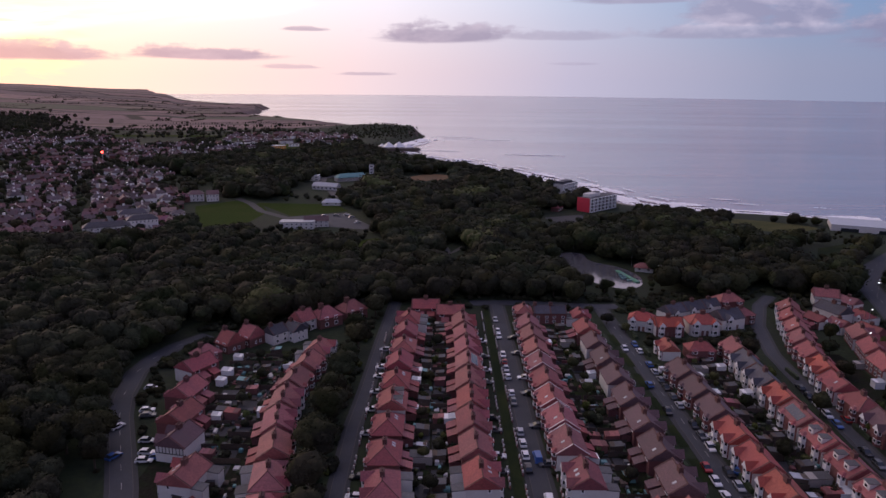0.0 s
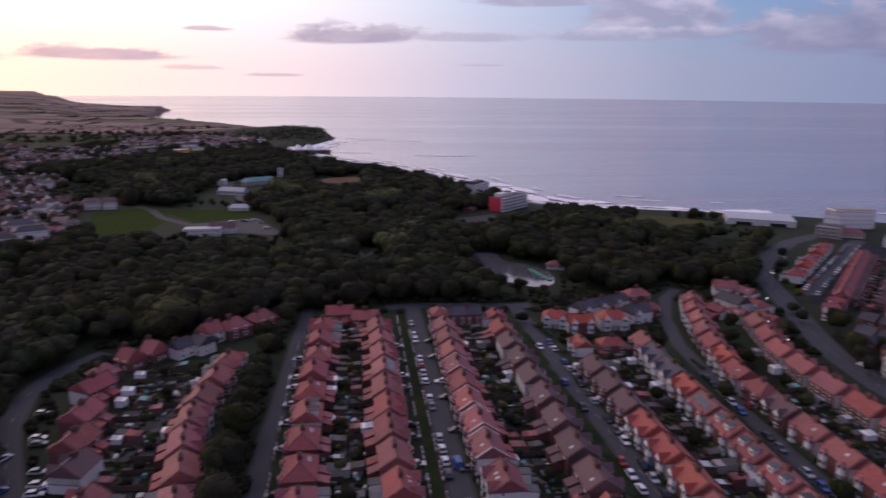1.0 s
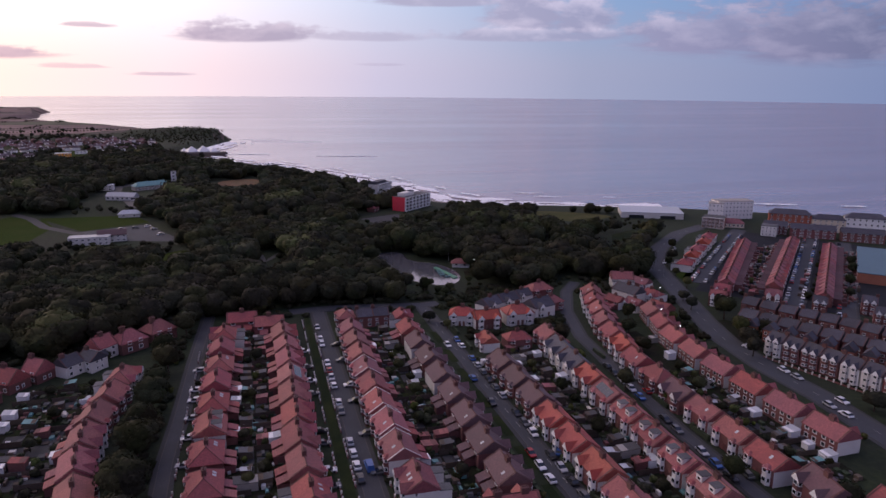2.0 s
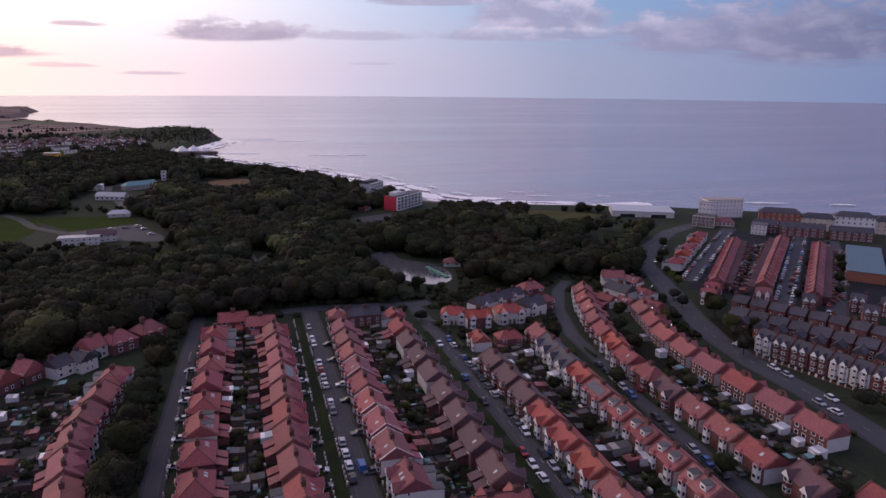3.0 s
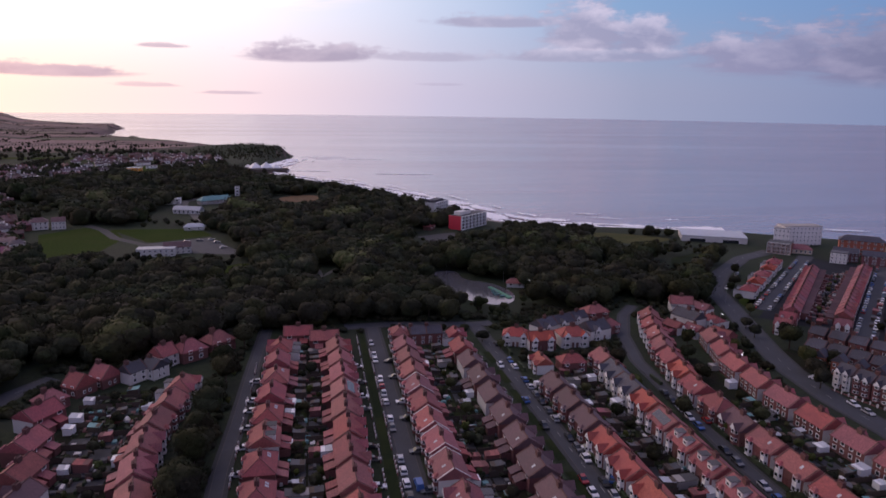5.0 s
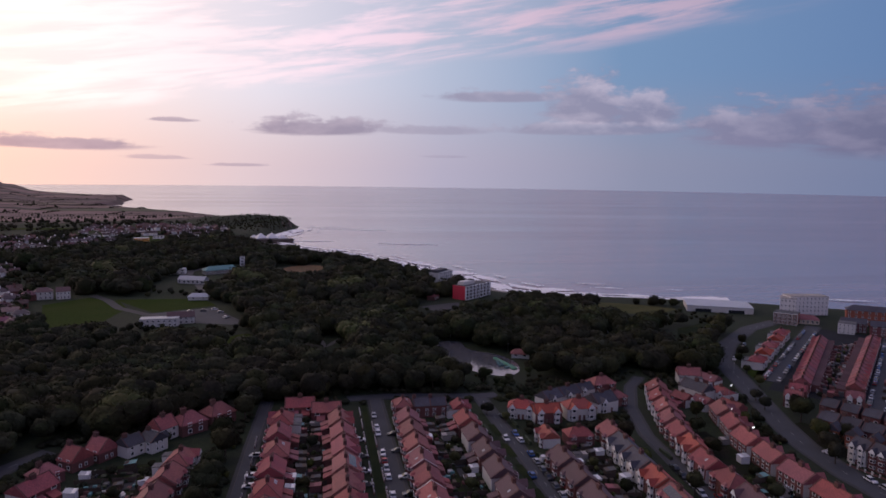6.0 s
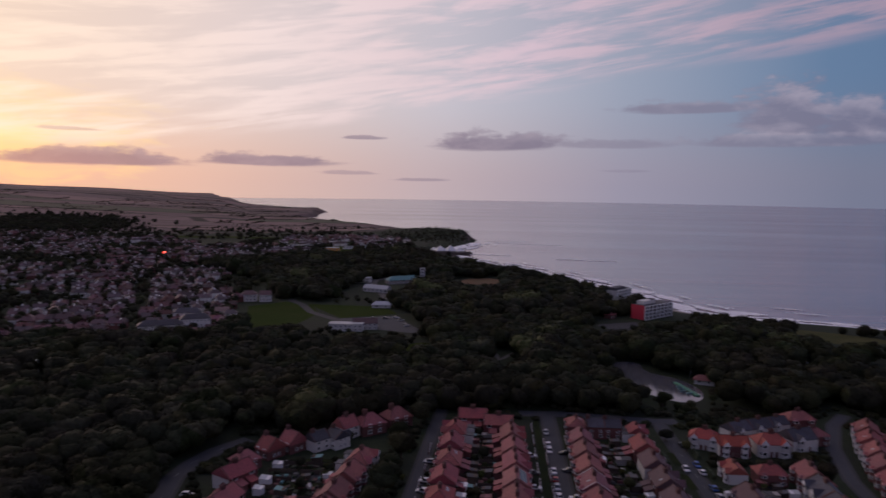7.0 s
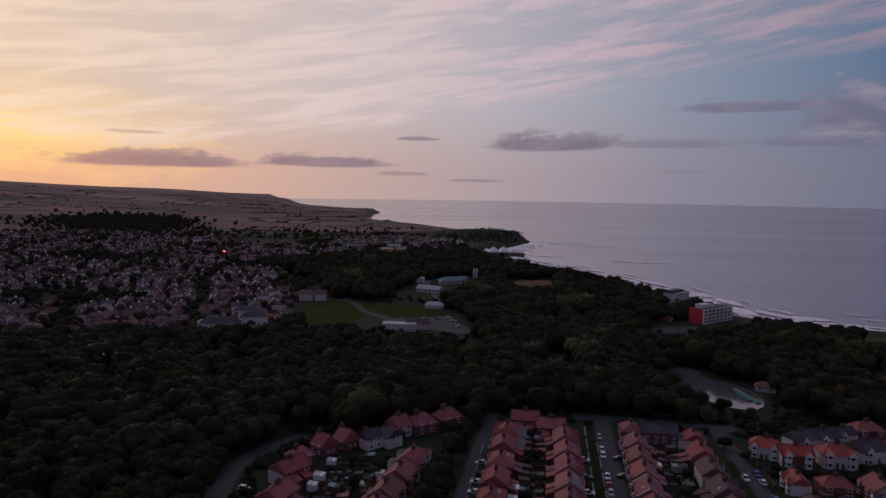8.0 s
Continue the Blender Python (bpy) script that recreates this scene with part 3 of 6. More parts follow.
# streets: name, line, width
STREETS = [
    ([(-66, 118), (-76, 143), (-84, 160.5), (-92.7, 179), (-98, 194), (-101.3, 211), (-100.5, 222), (-97, 234), (-89, 246)], 5.0),
    ([(-24, 112), (-25, 145), (-25.2, 174), (-24, 200), (-22.8, 240), (-20.5, 294)], 3.0),
    ([(24, 112), (23.5, 170), (23.5, 230), (23.5, 290)], 4.4),
    ([(71, 112), (69.5, 160), (68.5, 220), (68, 284)], 3.9),
    ([(112, 112), (112.5, 155), (114.5, 180), (119, 232), (127, 262), (139, 288), (150, 302)], 3.3),
    ([(163, 112), (166, 140), (168.5, 165), (168, 190), (171, 215), (177, 236), (191, 277), (208, 327), (232, 358), (267, 392), (300, 410)], 8.0),
    ([(208, 287), (262, 341), (314, 393)], 7.0),
    ([(220, 236), (281, 298), (341, 358)], 7.0),
    ([(236, 222), (330, 320), (352, 344)], 6.0),
    ([(12, 288), (30, 289), (46, 287), (68, 284), (76, 285)], 5.0),
]
for i, (line, w) in enumerate(STREETS):
    up = 0.006 * i
    ribbon("pavement", line, w + 2.6, "paving", "grey concrete pavement with raised kerb", "pavement", 0.05 + up, 0.1)
    ribbon("kerb", line, w + 0.3, "kerb", "pale kerb stones along a street", "kerb", 0.115 + up, 0.1)
    ribbon("road", line, w, "asphalt", "dark grey asphalt street", "road", 0.118 + up, 0.1)
b = Build()
for line, w in (STREETS[0], STREETS[3], STREETS[5]):
    for (ax, ay), (bx, by) in zip(line, line[1:]):
        L = math.hypot(bx - ax, by - ay)
        ux, uy = (bx - ax) / L, (by - ay) / L
        for k in range(int(L / 9)):
            s0, s1 = k * 9.0, k * 9.0 + 3.0
            p = [(ax + ux * s + uy * o, ay + uy * s - ux * o, 0.165) for s, o in ((s0, -0.06), (s0, 0.06), (s1, 0.06), (s1, -0.06))]
            b.poly(p)
bar("road_marking", b, "line", "broken white centre lines on asphalt", "road marking", kind="structure")
# ---------- houses ----------
def window_mesh(w, h):
    """A white frame with a dark pane, facing +x, its foot centre at the origin."""
    b = Build()
    e = 0.18

    def rect(x, k):
        return [(x, -w / 2 + k, k), (x, w / 2 - k, k), (x, w / 2 - k, h - k), (x, -w / 2 + k, h - k)]
    b.v = rect(-0.05, 0) + rect(0.09, 0) + rect(0.09, e) + rect(0.02, e)
    for i in range(4):
        j = (i + 1) % 4
        b.f += [(i, j, 4 + j, 4 + i), (4 + i, 4 + j, 8 + j, 8 + i), (8 + i, 8 + j, 12 + j, 12 + i)]
        b.m += [0, 0, 0]
    b.f.append((12, 13, 14, 15))
    b.m.append(1)
    return b.mesh("window", ["frame", "glass"])


WINDOWS = {}


def window(parent, x, y, z, w, h, turn=0.0, label=""):
    if (w, h) not in WINDOWS:
        WINDOWS[(w, h)] = window_mesh(w, h)
    ob = new("window", WINDOWS[(w, h)])
    ob.parent, ob.matrix_basis = parent, pose(x, y, z, 0, 0, turn)
    return ob


def roof_solid(b, w, d, eave, ridge, kind, over=0.35, mi=0):
    hx, hy = d / 2, w / 2
    slope = (ridge - eave) / hx
    ex, ze = hx + over, eave - over * slope
    if kind == "hip":
        ey, ry = hy + over, max(0.15, hy - hx * 0.85)
    else:
        ey, ry = hy + 0.2, hy + 0.2
    low = [(-ex, -ey, ze), (ex, -ey, ze), (ex, ey, ze), (-ex, ey, ze)]
    n = len(b.v)
    b.v += [(x, y, z - 0.18) for x, y, z in low] + low + [(0, -ry, ridge), (0, ry, ridge)]
    fs = [(3, 2, 1, 0), (0, 1, 5, 4), (1, 2, 6, 5), (2, 3, 7, 6), (3, 0, 4, 7), (5, 6, 9, 8), (7, 4, 8, 9), (4, 5, 8), (6, 7, 9)]
    b.f += [tuple(n + i for i in f) for f in fs]
    b.m += [mi] * len(fs)
    return ry


def house(label, w=11.9, d=8.4, eave=5.0, ridge=7.8, roof="gable", tile="tile_red", wall="brick", gable=None, bays=(-3.6, 3.6), bay_wall=None, bay_gable=True,
          chimneys=(0.0,), dormers=(), rear_dormers=(), lights=(), ext="lean", panels=0, front_doors=(-0.9, 0.9), storeys=2, name="semi_detached_house", timbered=False, rear_bays=(), end_windows=False, verge="pot"):
    """Front to +x, ridge along y, foot at z = 0."""
    bay_wall = bay_wall or wall
    h = thing(name, label, "house")
    hx, hy = d / 2, w / 2
    b = Build()
    b.box(-hx, -hy, -0.3, hx, hy, eave, 0)
    if roof == "gable":
        for s in (-1, 1):
            y0, y1 = s * hy, s * (hy - 0.25)
            tri = [(-hx, y0, eave), (hx, y0, eave), (0, y0, ridge - 0.05)]
            b.poly(tri if s < 0 else tri[::-1], 1)
            # the end walls take their own finish
            q = [(-hx, s * (hy + 0.02), -0.3), (hx, s * (hy + 0.02), -0.3), (hx, s * (hy + 0.02), eave), (-hx, s * (hy + 0.02), eave)]
            b.poly(q if s < 0 else q[::-1], 1)
            # raised coping along the verge
            u, v = (y0, y0 - s * 0.32) if s > 0 else (y0 - s * 0.32, y0)
            for t in (-1, 1):
                e = [(t * (hx + 0.4), v, eave - 0.36), (t * (hx + 0.4), u, eave - 0.36), (0, u, ridge - 0.05), (0, v, ridge - 0.05)]
                e = e if t * s > 0 else e
                lo, hi = [(x, y, z - 0.1) for x, y, z in e], [(x, y, z + 0.2) for x, y, z in e]
                b.solid(lo, hi, 2) if t < 0 else b.solid(lo[::-1], hi[::-1], 2)
    part("wall", b, [wall, gable or wall, verge], h)
    b = Build()
    ry = roof_solid(b, w, d, eave, ridge, roof)
    part("roof", b, tile, h)
    b = Build()
    b.tube((0, -ry, ridge), (0, ry, ridge), 0.16, 0.16, 5)
    if roof == "hip":
        for s in (-1, 1):
            for t in (-1, 1):
                b.tube((0, s * ry, ridge), (t * (hx + 0.3), s * (hy + 0.3), eave - 0.2), 0.13, 0.13, 4)
    part("ridge_tiles", b, "pot" if tile != "slate" else "kerb", h)
    slope = (ridge - eave) / hx
    for yb in bays:
        b = Build()
        bw, bd, top = 2.7, 0.95, eave - (0.15 if bay_gable else 0.35)
        lo = [(hx, yb - bw / 2, -0.2), (hx + bd, yb - bw / 2 + 0.5, -0.2), (hx + bd, yb + bw / 2 - 0.5, -0.2), (hx, yb + bw / 2, -0.2)]
        b.solid(lo, [(x, y, top) for x, y, _ in lo])
        levels = [0.9, 3.5] if storeys == 2 else [0.9, 3.6, 6.3]
        for i0, i1 in ((0, 1), (2, 3)):
            # the slanted sides are glazed too: white frame, dark pane
            (ax, ay, _), (cx, cy, _) = lo[i0], lo[i1]
            L = math.hypot(cx - ax, cy - ay)
            nx, ny = (cy - ay) / L, -(cx - ax) / L
            low = [i0, i1]
            for z in levels:
                k = len(b.v)
                for u0, u1, z0, z1, o in ((0.10, 0.92, z, z + 1.35, 0.04), (0.24, 0.78, z + 0.17, z + 1.18, 0.07)):
                    b.v += [(ax + (cx - ax) * u + nx * o, ay + (cy - ay) * u + ny * o, zz) for u, zz in ((u0, z0), (u1, z0), (u1, z1), (u0, z1))]
                b.f += [(low[0], low[1], k + 1, k)] + [(k + j, k + (j + 1) % 4, k + 4 + (j + 1) % 4, k + 4 + j) for j in range(4)] + [(k + 4, k + 5, k + 6, k + 7)]
                b.m += [0, 1, 1, 1, 1, 2]
                low = [k + 3, k + 2]
        bay = part("bay", b, [bay_wall, "frame", "glass"], h)
        for z in levels:
            window(bay, hx + bd + 0.01, yb, z, 1.6, 1.35)
        b = Build()
        if bay_gable:
            zt = eave + (ridge - eave) * 0.62
            xb = hx * (1 - (zt - eave) / (ridge - eave)) - 0.1
            X, ze, yw = hx + bd + 0.3, top - 0.05, bw / 2 + 0.3
            b.v += [(X, yb - yw, ze), (X, yb + yw, ze), (X, yb, zt), (xb, yb, zt), (hx - 0.2, yb - yw, ze), (hx - 0.2, yb + yw, ze)]
            b.f += [(0, 2, 3, 4), (1, 5, 3, 2), (0, 4, 5, 1), (0, 1, 2)]
            b.m += [0, 0, 0, 1]
            part("bay_roof", b, [tile, "frame"], h)
        else:
            X, yw = hx + bd + 0.25, bw / 2 + 0.2
            lo = [(hx - 0.3, yb - yw, top), (X, yb - yw + 0.4, top), (X, yb + yw - 0.4, top), (hx - 0.3, yb + yw, top)]
            b.solid(lo, [(hx - 0.3, yb - 0.5, top + 0.9), (hx + 0.2, yb - 0.3, top + 0.9), (hx + 0.2, yb + 0.3, top + 0.9), (hx - 0.3, yb + 0.5, top + 0.9)])
            part("bay_roof", b, tile, h)
    for yd in front_doors:
        b = Build()
        b.box(hx - 0.05, yd - 0.5, 0, hx + 0.08, yd + 0.5, 2.1)
        part("door", b, "door", h)
    for y in (-hy * 0.6, hy * 0.6) if ext else ():
        window(h, -hx - 0.01, y, 3.5, 1.9, 1.2, 180)
    if end_windows:
        for x in (-1.1, 1.1):
            window(h, x, -hy - 0.03, 3.4, 1.1, 1.3, 270)
            window(h, x, -hy - 0.03, 0.9, 1.1, 1.3, 270)
    for s in (-1, 1):
        if roof == "gable" and gable == "render" and w < 11.5:
            window(h, 1.6, s * (hy + 0.03), 3.6, 0.9, 1.1, 90 * s)
    for y in rear_bays:
        window(h, -hx - 0.01, y, 3.2, 1.5, 1.2, 180)
        window(h, -hx - 0.01, y, 0.8, 1.5, 1.5, 180)
    for yc in chimneys:
        b = Build()
        b.box(-0.55, yc - 0.9, ridge - 1.0, 0.55, yc + 0.9, ridge + 1.25)
        b.box(-0.65, yc - 1.0, ridge + 1.05, 0.65, yc + 1.0, ridge + 1.22)
        for k in (-0.6, -0.2, 0.2, 0.6):
            b.tube((0, yc + k, ridge + 1.2), (0, yc + k, ridge + 1.75), 0.15, 0.12, 6)
        part("chimney", b, "pot", h)
    for side, rows in ((1, dormers), (-1, rear_dormers)):
        for yd in rows:
            b = Build()
            z0, z1 = eave + 0.7, ridge - 0.35
            xo, xi = side * (hx * (1 - (z0 - eave) / (ridge - eave))), side * 0.3
            b.box(min(xo, xi), yd - 1.2, z0 - 0.6, max(xo, xi), yd + 1.2, z1, 0)
            b.box(min(xo + side * 0.2, xi), yd - 1.4, z1, max(xo + side * 0.2, xi), yd + 1.4, z1 + 0.12, 1)
            dm = part("dormer", b, ["render", "felt"], h, "white boxed dormer with flat roof")
            window(dm, xo, yd, z0 + 0.15, 1.6, 1.1, 0 if side > 0 else 180)
    for side, yl, f in lights:
        # roof lights lie in the slope
        b = Build()
        x0, x1 = hx * (1 - f), hx * (1 - f - 0.22)
        z0, z1 = eave + slope * (hx - x0) + 0.08, eave + slope * (hx - x1) + 0.08
        q = [(side * x0, yl - 0.4, z0), (side * x0, yl + 0.4, z0), (side * x1, yl + 0.4, z1), (side * x1, yl - 0.4, z1)]
        b.solid([(x, y, z - 0.1) for x, y, z in q], q) if side > 0 else b.solid([(x, y, z - 0.1) for x, y, z in q[::-1]], q[::-1])
        part("roof_light", b, "tin", h, "pale glazed roof light")
    if panels:
        b = Build()
        for k in range(panels):
            y0 = -hy * 0.75 + k * 1.7
            f0, f1 = 0.2, 0.75
            x0, x1 = hx * (1 - f0), hx * (1 - f1)
            q = [(x0, y0, eave + slope * hx * f0 + 0.1), (x0, y0 + 1.6, eave + slope * hx * f0 + 0.1), (x1, y0 + 1.6, eave + slope * hx * f1 + 0.1), (x1, y0, eave + slope * hx * f1 + 0.1)]
            b.solid([(x, y, z - 0.06) for x, y, z in q], q)
        part("solar_panel", b, "panel", h, "dark blue solar panels")
    if ext == "wing":
        # two-storey rear wing with its own ridge, and a lean-to at its end
        b = Build()
        b.box(-hx - 4.6, -hy + 0.3, -0.2, -hx, -hy + 3.6, 4.4)
        for x in (-hx - 4.6,):
            b.poly([(x, -hy + 3.6, 4.4), (x, -hy + 0.3, 4.4), (x, -hy + 1.95, 5.9)])
        wing = part("rear_wing", b, wall, h)
        window(wing, -hx - 4.61, -hy + 1.95, 2.8, 1.1, 1.2, 180)
        b = Build()
        for sg in (-1, 1):
            q = [(-hx - 4.8, -hy + 1.95 + sg * 1.9, 4.2), (-hx + 0.4, -hy + 1.95 + sg * 1.9, 4.2), (-hx + 0.4, -hy + 1.95, 5.95), (-hx - 4.8, -hy + 1.95, 5.95)]
            q = q if sg < 0 else q[::-1]
            b.solid([(x, y, z - 0.15) for x, y, z in q], q)
        part("wing_roof", b, "tile_brown", h)
        b = Build()
        b.box(-hx - 7.4, -hy + 0.5, -0.2, -hx - 4.6, -hy + 3.2, 2.4)
        part("outhouse", b, wall, h)
    elif ext:
        for s in (-1, 1):
            y0, y1 = (s * hy * 0.12, s * hy * 0.62) if ext == "lean" else (s * hy * 0.45, s * hy * 0.98)
            y0, y1 = min(y0, y1), max(y0, y1)
            b = Build()
            dep, hi, lo = (3.0, 3.5, 2.4) if ext == "lean" else (3.2, 4.6, 4.3)
            b.box(-hx - dep, y0, -0.2, -hx, y1, lo - 0.1)
            part("rear_extension", b, "render" if ext == "flat" else wall, h)
            b = Build()
            q = [(-hx - dep - 0.25, y0 - 0.2, lo), (-hx, y0 - 0.2, hi), (-hx, y1 + 0.2, hi), (-hx - dep - 0.25, y1 + 0.2, lo)]
            b.solid([(x, y, z - 0.22) for x, y, z in q], q)
            part("extension_roof", b, "felt" if ext == "flat" else tile, h)
    if timbered:
        b = Build()
        for s in (-1, 1):
            y = s * (hy + 0.07)
            for k in range(9):
                x = -hx + 0.1 + k * (d - 0.2) / 8
                top = eave + slope * (hx - abs(x)) - 0.1
                b.box(x - 0.09, y - 0.05, 2.6, x + 0.09, y + 0.05, top)
            b.box(-hx, y - 0.05, 2.6, hx, y + 0.05, 2.8)
            b.box(-hx, y - 0.05, eave - 0.1, hx, y + 0.05, eave + 0.1)
        part("timber_framing", b, "timber", h, "black half-timbering on white render")
    return h


SPECS = {
    "hip_white": dict(label="pair of semis, hipped red tile roof, white rendered walls", roof="hip", wall="render", bay_wall="render", w=12.6, ext="flat"),
    "hip_brick": dict(label="pair of semis, hipped red tile roof, red brick walls", bay_gable=False, roof="hip", wall="brick", lights=((-1, -2.5, 0.35), (-1, -1.2, 0.35))),
    "red_gable": dict(label="pair of semis, red tile roof, gabled front bays", bay_gable=False, ext="lean", gable="brick", bay_wall="brick"),
    "red_gable_white": dict(bay_wall="white_paint", label="pair of semis, red tile roof, white gable ends", bay_gable=False, gable="render", wall="brick", ext="lean", lights=((1, 2.0, 0.4),)),
    "red_white_verge": dict(label="pair of semis, red tile roof, white verges, brick bays", bay_gable=False, gable="render", wall="brick", bay_wall="brick", ext="lean", lights=((1, 2.0, 0.4),), verge="render"),
    "red_long": dict(bay_wall="white_paint", label="red tiled terrace houses with brick chimneys", w=13.3, chimneys=(-3.4, 3.4), gable="brick", ext="lean"),
    "orange_gable": dict(bay_wall="white_paint", label="pair of semis, orange tile roof, white gable ends", tile="tile_orange", gable="render", wall="brick", ext=""),
    "orange_hip": dict(label="orange hipped roof house with white walls", tile="tile_orange", roof="hip", wall="render", ext="", w=11.5),
    "brown_gable": dict(label="pair of semis, weathered brown roof, brick gable ends", tile="tile_brown", wall="brick", ext="lean", lights=((-1, -3.0, 0.35),)),
    "brown_white": dict(label="pair of semis, brown roof, white rendered walls", bay_gable=False, tile="tile_brown", wall="render", ext=""),
    "grey_brick": dict(label="pair of semis, dark brown tiled roof, red brick gables", bay_gable=False, tile="tile_brown", wall="brick", gable="brick", ext="lean"),
    "grey_white": dict(label="terrace with lilac grey slate roof, white walls", tile="slate", wall="render", ext="", w=13.6),
    "blue_slate": dict(label="detached house, blue slate roof, white gables", tile="slate", wall="render", ext="", w=11.0, bays=(-2.5,), front_doors=(2.0,)),
    "red_dormer": dict(bay_wall="white_paint", label="pair of semis, red roof with two white box dormers", gable="render", dormers=(-2.6, 2.6), ext="", bay_gable=False),
    "red_rear_dormer": dict(label="pair of semis, red tile roof with rear dormers", bay_gable=False, gable="render", rear_dormers=(-3.0, 3.0), ext="lean"),
    "plain_red": dict(bay_wall="white_paint", label="pair of semis, red roof, white gable ends, wide windows", gable="render", ext="", w=12.8, eave=4.8, rear_bays=(-4.4, -1.6, 1.6, 4.4)),
    "red_panels": dict(bay_wall="white_paint", label="pair of semis, red roof with solar panels", bay_gable=False, gable="render", panels=5, ext="lean"),
    "timbered": dict(label="house with black half-timbered gable, dark tile roof", tile="tile_brown", wall="render", timbered=True, w=10.5, ext="", bays=(-2.6, 2.6)),
    "white_gable_end": dict(label="house with large white gable wall, red roof", wall="render", gable="render", w=11.0, ext="flat", lights=((1, 1.5, 0.35), (1, -0.5, 0.35))),
    "detached_hip": dict(label="detached house, hipped red roof, brick walls", roof="hip", wall="brick", w=9.6, d=8.2, eave=4.2, ridge=7.4, bays=(-2.0,), front_doors=(1.8,), bay_gable=False, ext="", chimneys=(2.0,), rear_bays=(-2.0, 2.0), name="detached_house"),
    "detached_white": dict(label="detached house, steep red roof, white gable walls", wall="render", gable="white_paint", w=8.0, d=7.6, ridge=8.4, bays=(-2.0,), front_doors=(1.8,), ext="", chimneys=(0.0,), rear_bays=(-2.0, 2.0), end_windows=True, name="detached_house"),
    "detached_slate": dict(label="detached house, blue slate roof, pale walls", tile="slate", wall="render", w=8.2, d=7.6, bays=(-2.0,), front_doors=(1.8,), ext="", chimneys=(2.5,), rear_bays=(-2.0, 2.0), end_windows=True, name="detached_house"),
    "detached_gable": dict(label="detached brick house, steep red gabled roof", wall="brick", w=7.8, d=8.4, eave=3.9, ridge=7.9, bays=(), front_doors=(1.8,), ext="", chimneys=(2.5,), rear_bays=(-2.0, 2.0), end_windows=True, name="detached_house"),
    "villa": dict(label="tall brick terrace house, slate roof, pointed bay gables", tile="slate", wall="brick", w=8.2, d=9.5, eave=7.8, ridge=11.0, bays=(-1.9, 1.9), storeys=3, chimneys=(3.6,), front_doors=(0.0,), ext="flat", name="terrace_house", bay_wall="brick"),
    "villa_white": dict(label="tall painted white terrace house, slate roof, pointed gables", tile="slate", wall="render", w=8.2, d=9.5, eave=7.8, ridge=11.0, bays=(-1.9, 1.9), storeys=3, chimneys=(3.6,), front_doors=(0.0,), ext="flat", name="terrace_house"),
    "villa_red": dict(bay_wall="white_paint", label="tall brick villa, dark red roof, white gabled bays", tile="tile_red", wall="brick", w=9.6, d=9.0, eave=6.6, ridge=9.8, bays=(-2.4, 2.4), storeys=2, chimneys=(-4.0, 4.0), front_doors=(0.0,), ext="flat", name="terrace_house"),
    "terrace_red": dict(label="red tiled terrace house with brick walls", w=9.0, d=8.6, eave=6.0, ridge=9.0, bays=(-2.0,), chimneys=(3.8,), front_doors=(1.6,), ext="wing", rear_bays=(2.2,), name="terrace_house"),
    "villa_plain": dict(label="brick terrace house with slate roof", tile="slate", wall="brick", w=8.0, d=8.6, eave=6.0, ridge=8.8, bays=(), chimneys=(3.6,), front_doors=(), ext="", name="terrace_house", rear_bays=(-2.2, 2.2)),
    "orange_outrigger": dict(label="orange brick rear wing with slate roof", tile="slate", wall="brick_orange", w=6.4, d=4.6, eave=6.0, ridge=8.2, bays=(), chimneys=(), front_doors=(), ext="", name="terrace_house", end_windows=True),
}
STORE = {}


def put_house(kind, x, y, turn, s=0.94, z=0.0, group=""):
    """turn: degrees; 0 faces east."""
    m = at(x, y, z, turn, s)
    if kind not in STORE:
        STORE[kind] = house(**SPECS[kind])
        STORE[kind].matrix_basis = m
        ob = STORE[kind]
    else:
        ob = stamp(STORE[kind], m)
    if group:
        ob["group"] = group
    return ob


def row(kinds, line, pitch, turn, group, jitter=0.25, s=0.94):
    """Houses along a line, evenly spaced, each turned to the line; turn 0 faces the line's right side."""
    lengths = [math.hypot(bx - ax, by - ay) for (ax, ay), (bx, by) in zip(line, line[1:])]
    n = max(1, round(sum(lengths) / pitch))
    step = sum(lengths) / n
    for i in range(n):
        p = (i + 0.5) * step
        for (ax, ay), (bx, by), L in zip(line, line[1:], lengths):
            if p <= L:
                break
            p -= L
        u = p / L
        head = math.degrees(math.atan2(by - ay, bx - ax)) - 90
        put_house(kinds[i % len(kinds)], ax + (bx - ax) * u + rng.uniform(-jitter, jitter), ay + (by - ay) * u, head + turn, s, group=group)


# C: west front; D: east front; E: west front; F: east front; G: west; H: east; I: west; J: east
row(["hip_white", "hip_white", "hip_brick", "hip_brick", "red_rear_dormer", "hip_brick", "red_gable", "hip_brick", "red_gable"], [(-12, 117), (-14.5, 150), (-14.5, 190), (-13.5, 225), (-13, 262)], 14.2, 180, "semis on the tree-lined street")
put_house("red_gable", -7, 271, 90)
row(["white_gable_end", "red_gable", "red_long", "red_long", "red_long", "red_panels", "red_long", "red_gable", "red_long"], [(9.5, 136), (8, 170), (8.5, 215), (7.5, 258)], 13.6, 0, "long red roofed row")
put_house("red_gable", 3, 264, 90)
put_house("white_gable_end", 33.5, 143, 180)
row(["red_white_verge", "red_white_verge", "red_white_verge", "red_gable", "red_white_verge", "red_gable", "red_gable", "red_gable"], [(32.5, 152), (32, 200), (33, 256)], 13.0, 180, "semis with gabled bays")
row(["brown_gable", "brown_gable", "brown_gable", "brown_gable", "brown_white", "brown_gable", "brown_white", "red_gable"], [(55, 134), (55, 190), (54, 252)], 14.6, 0, "brown roofed semis")
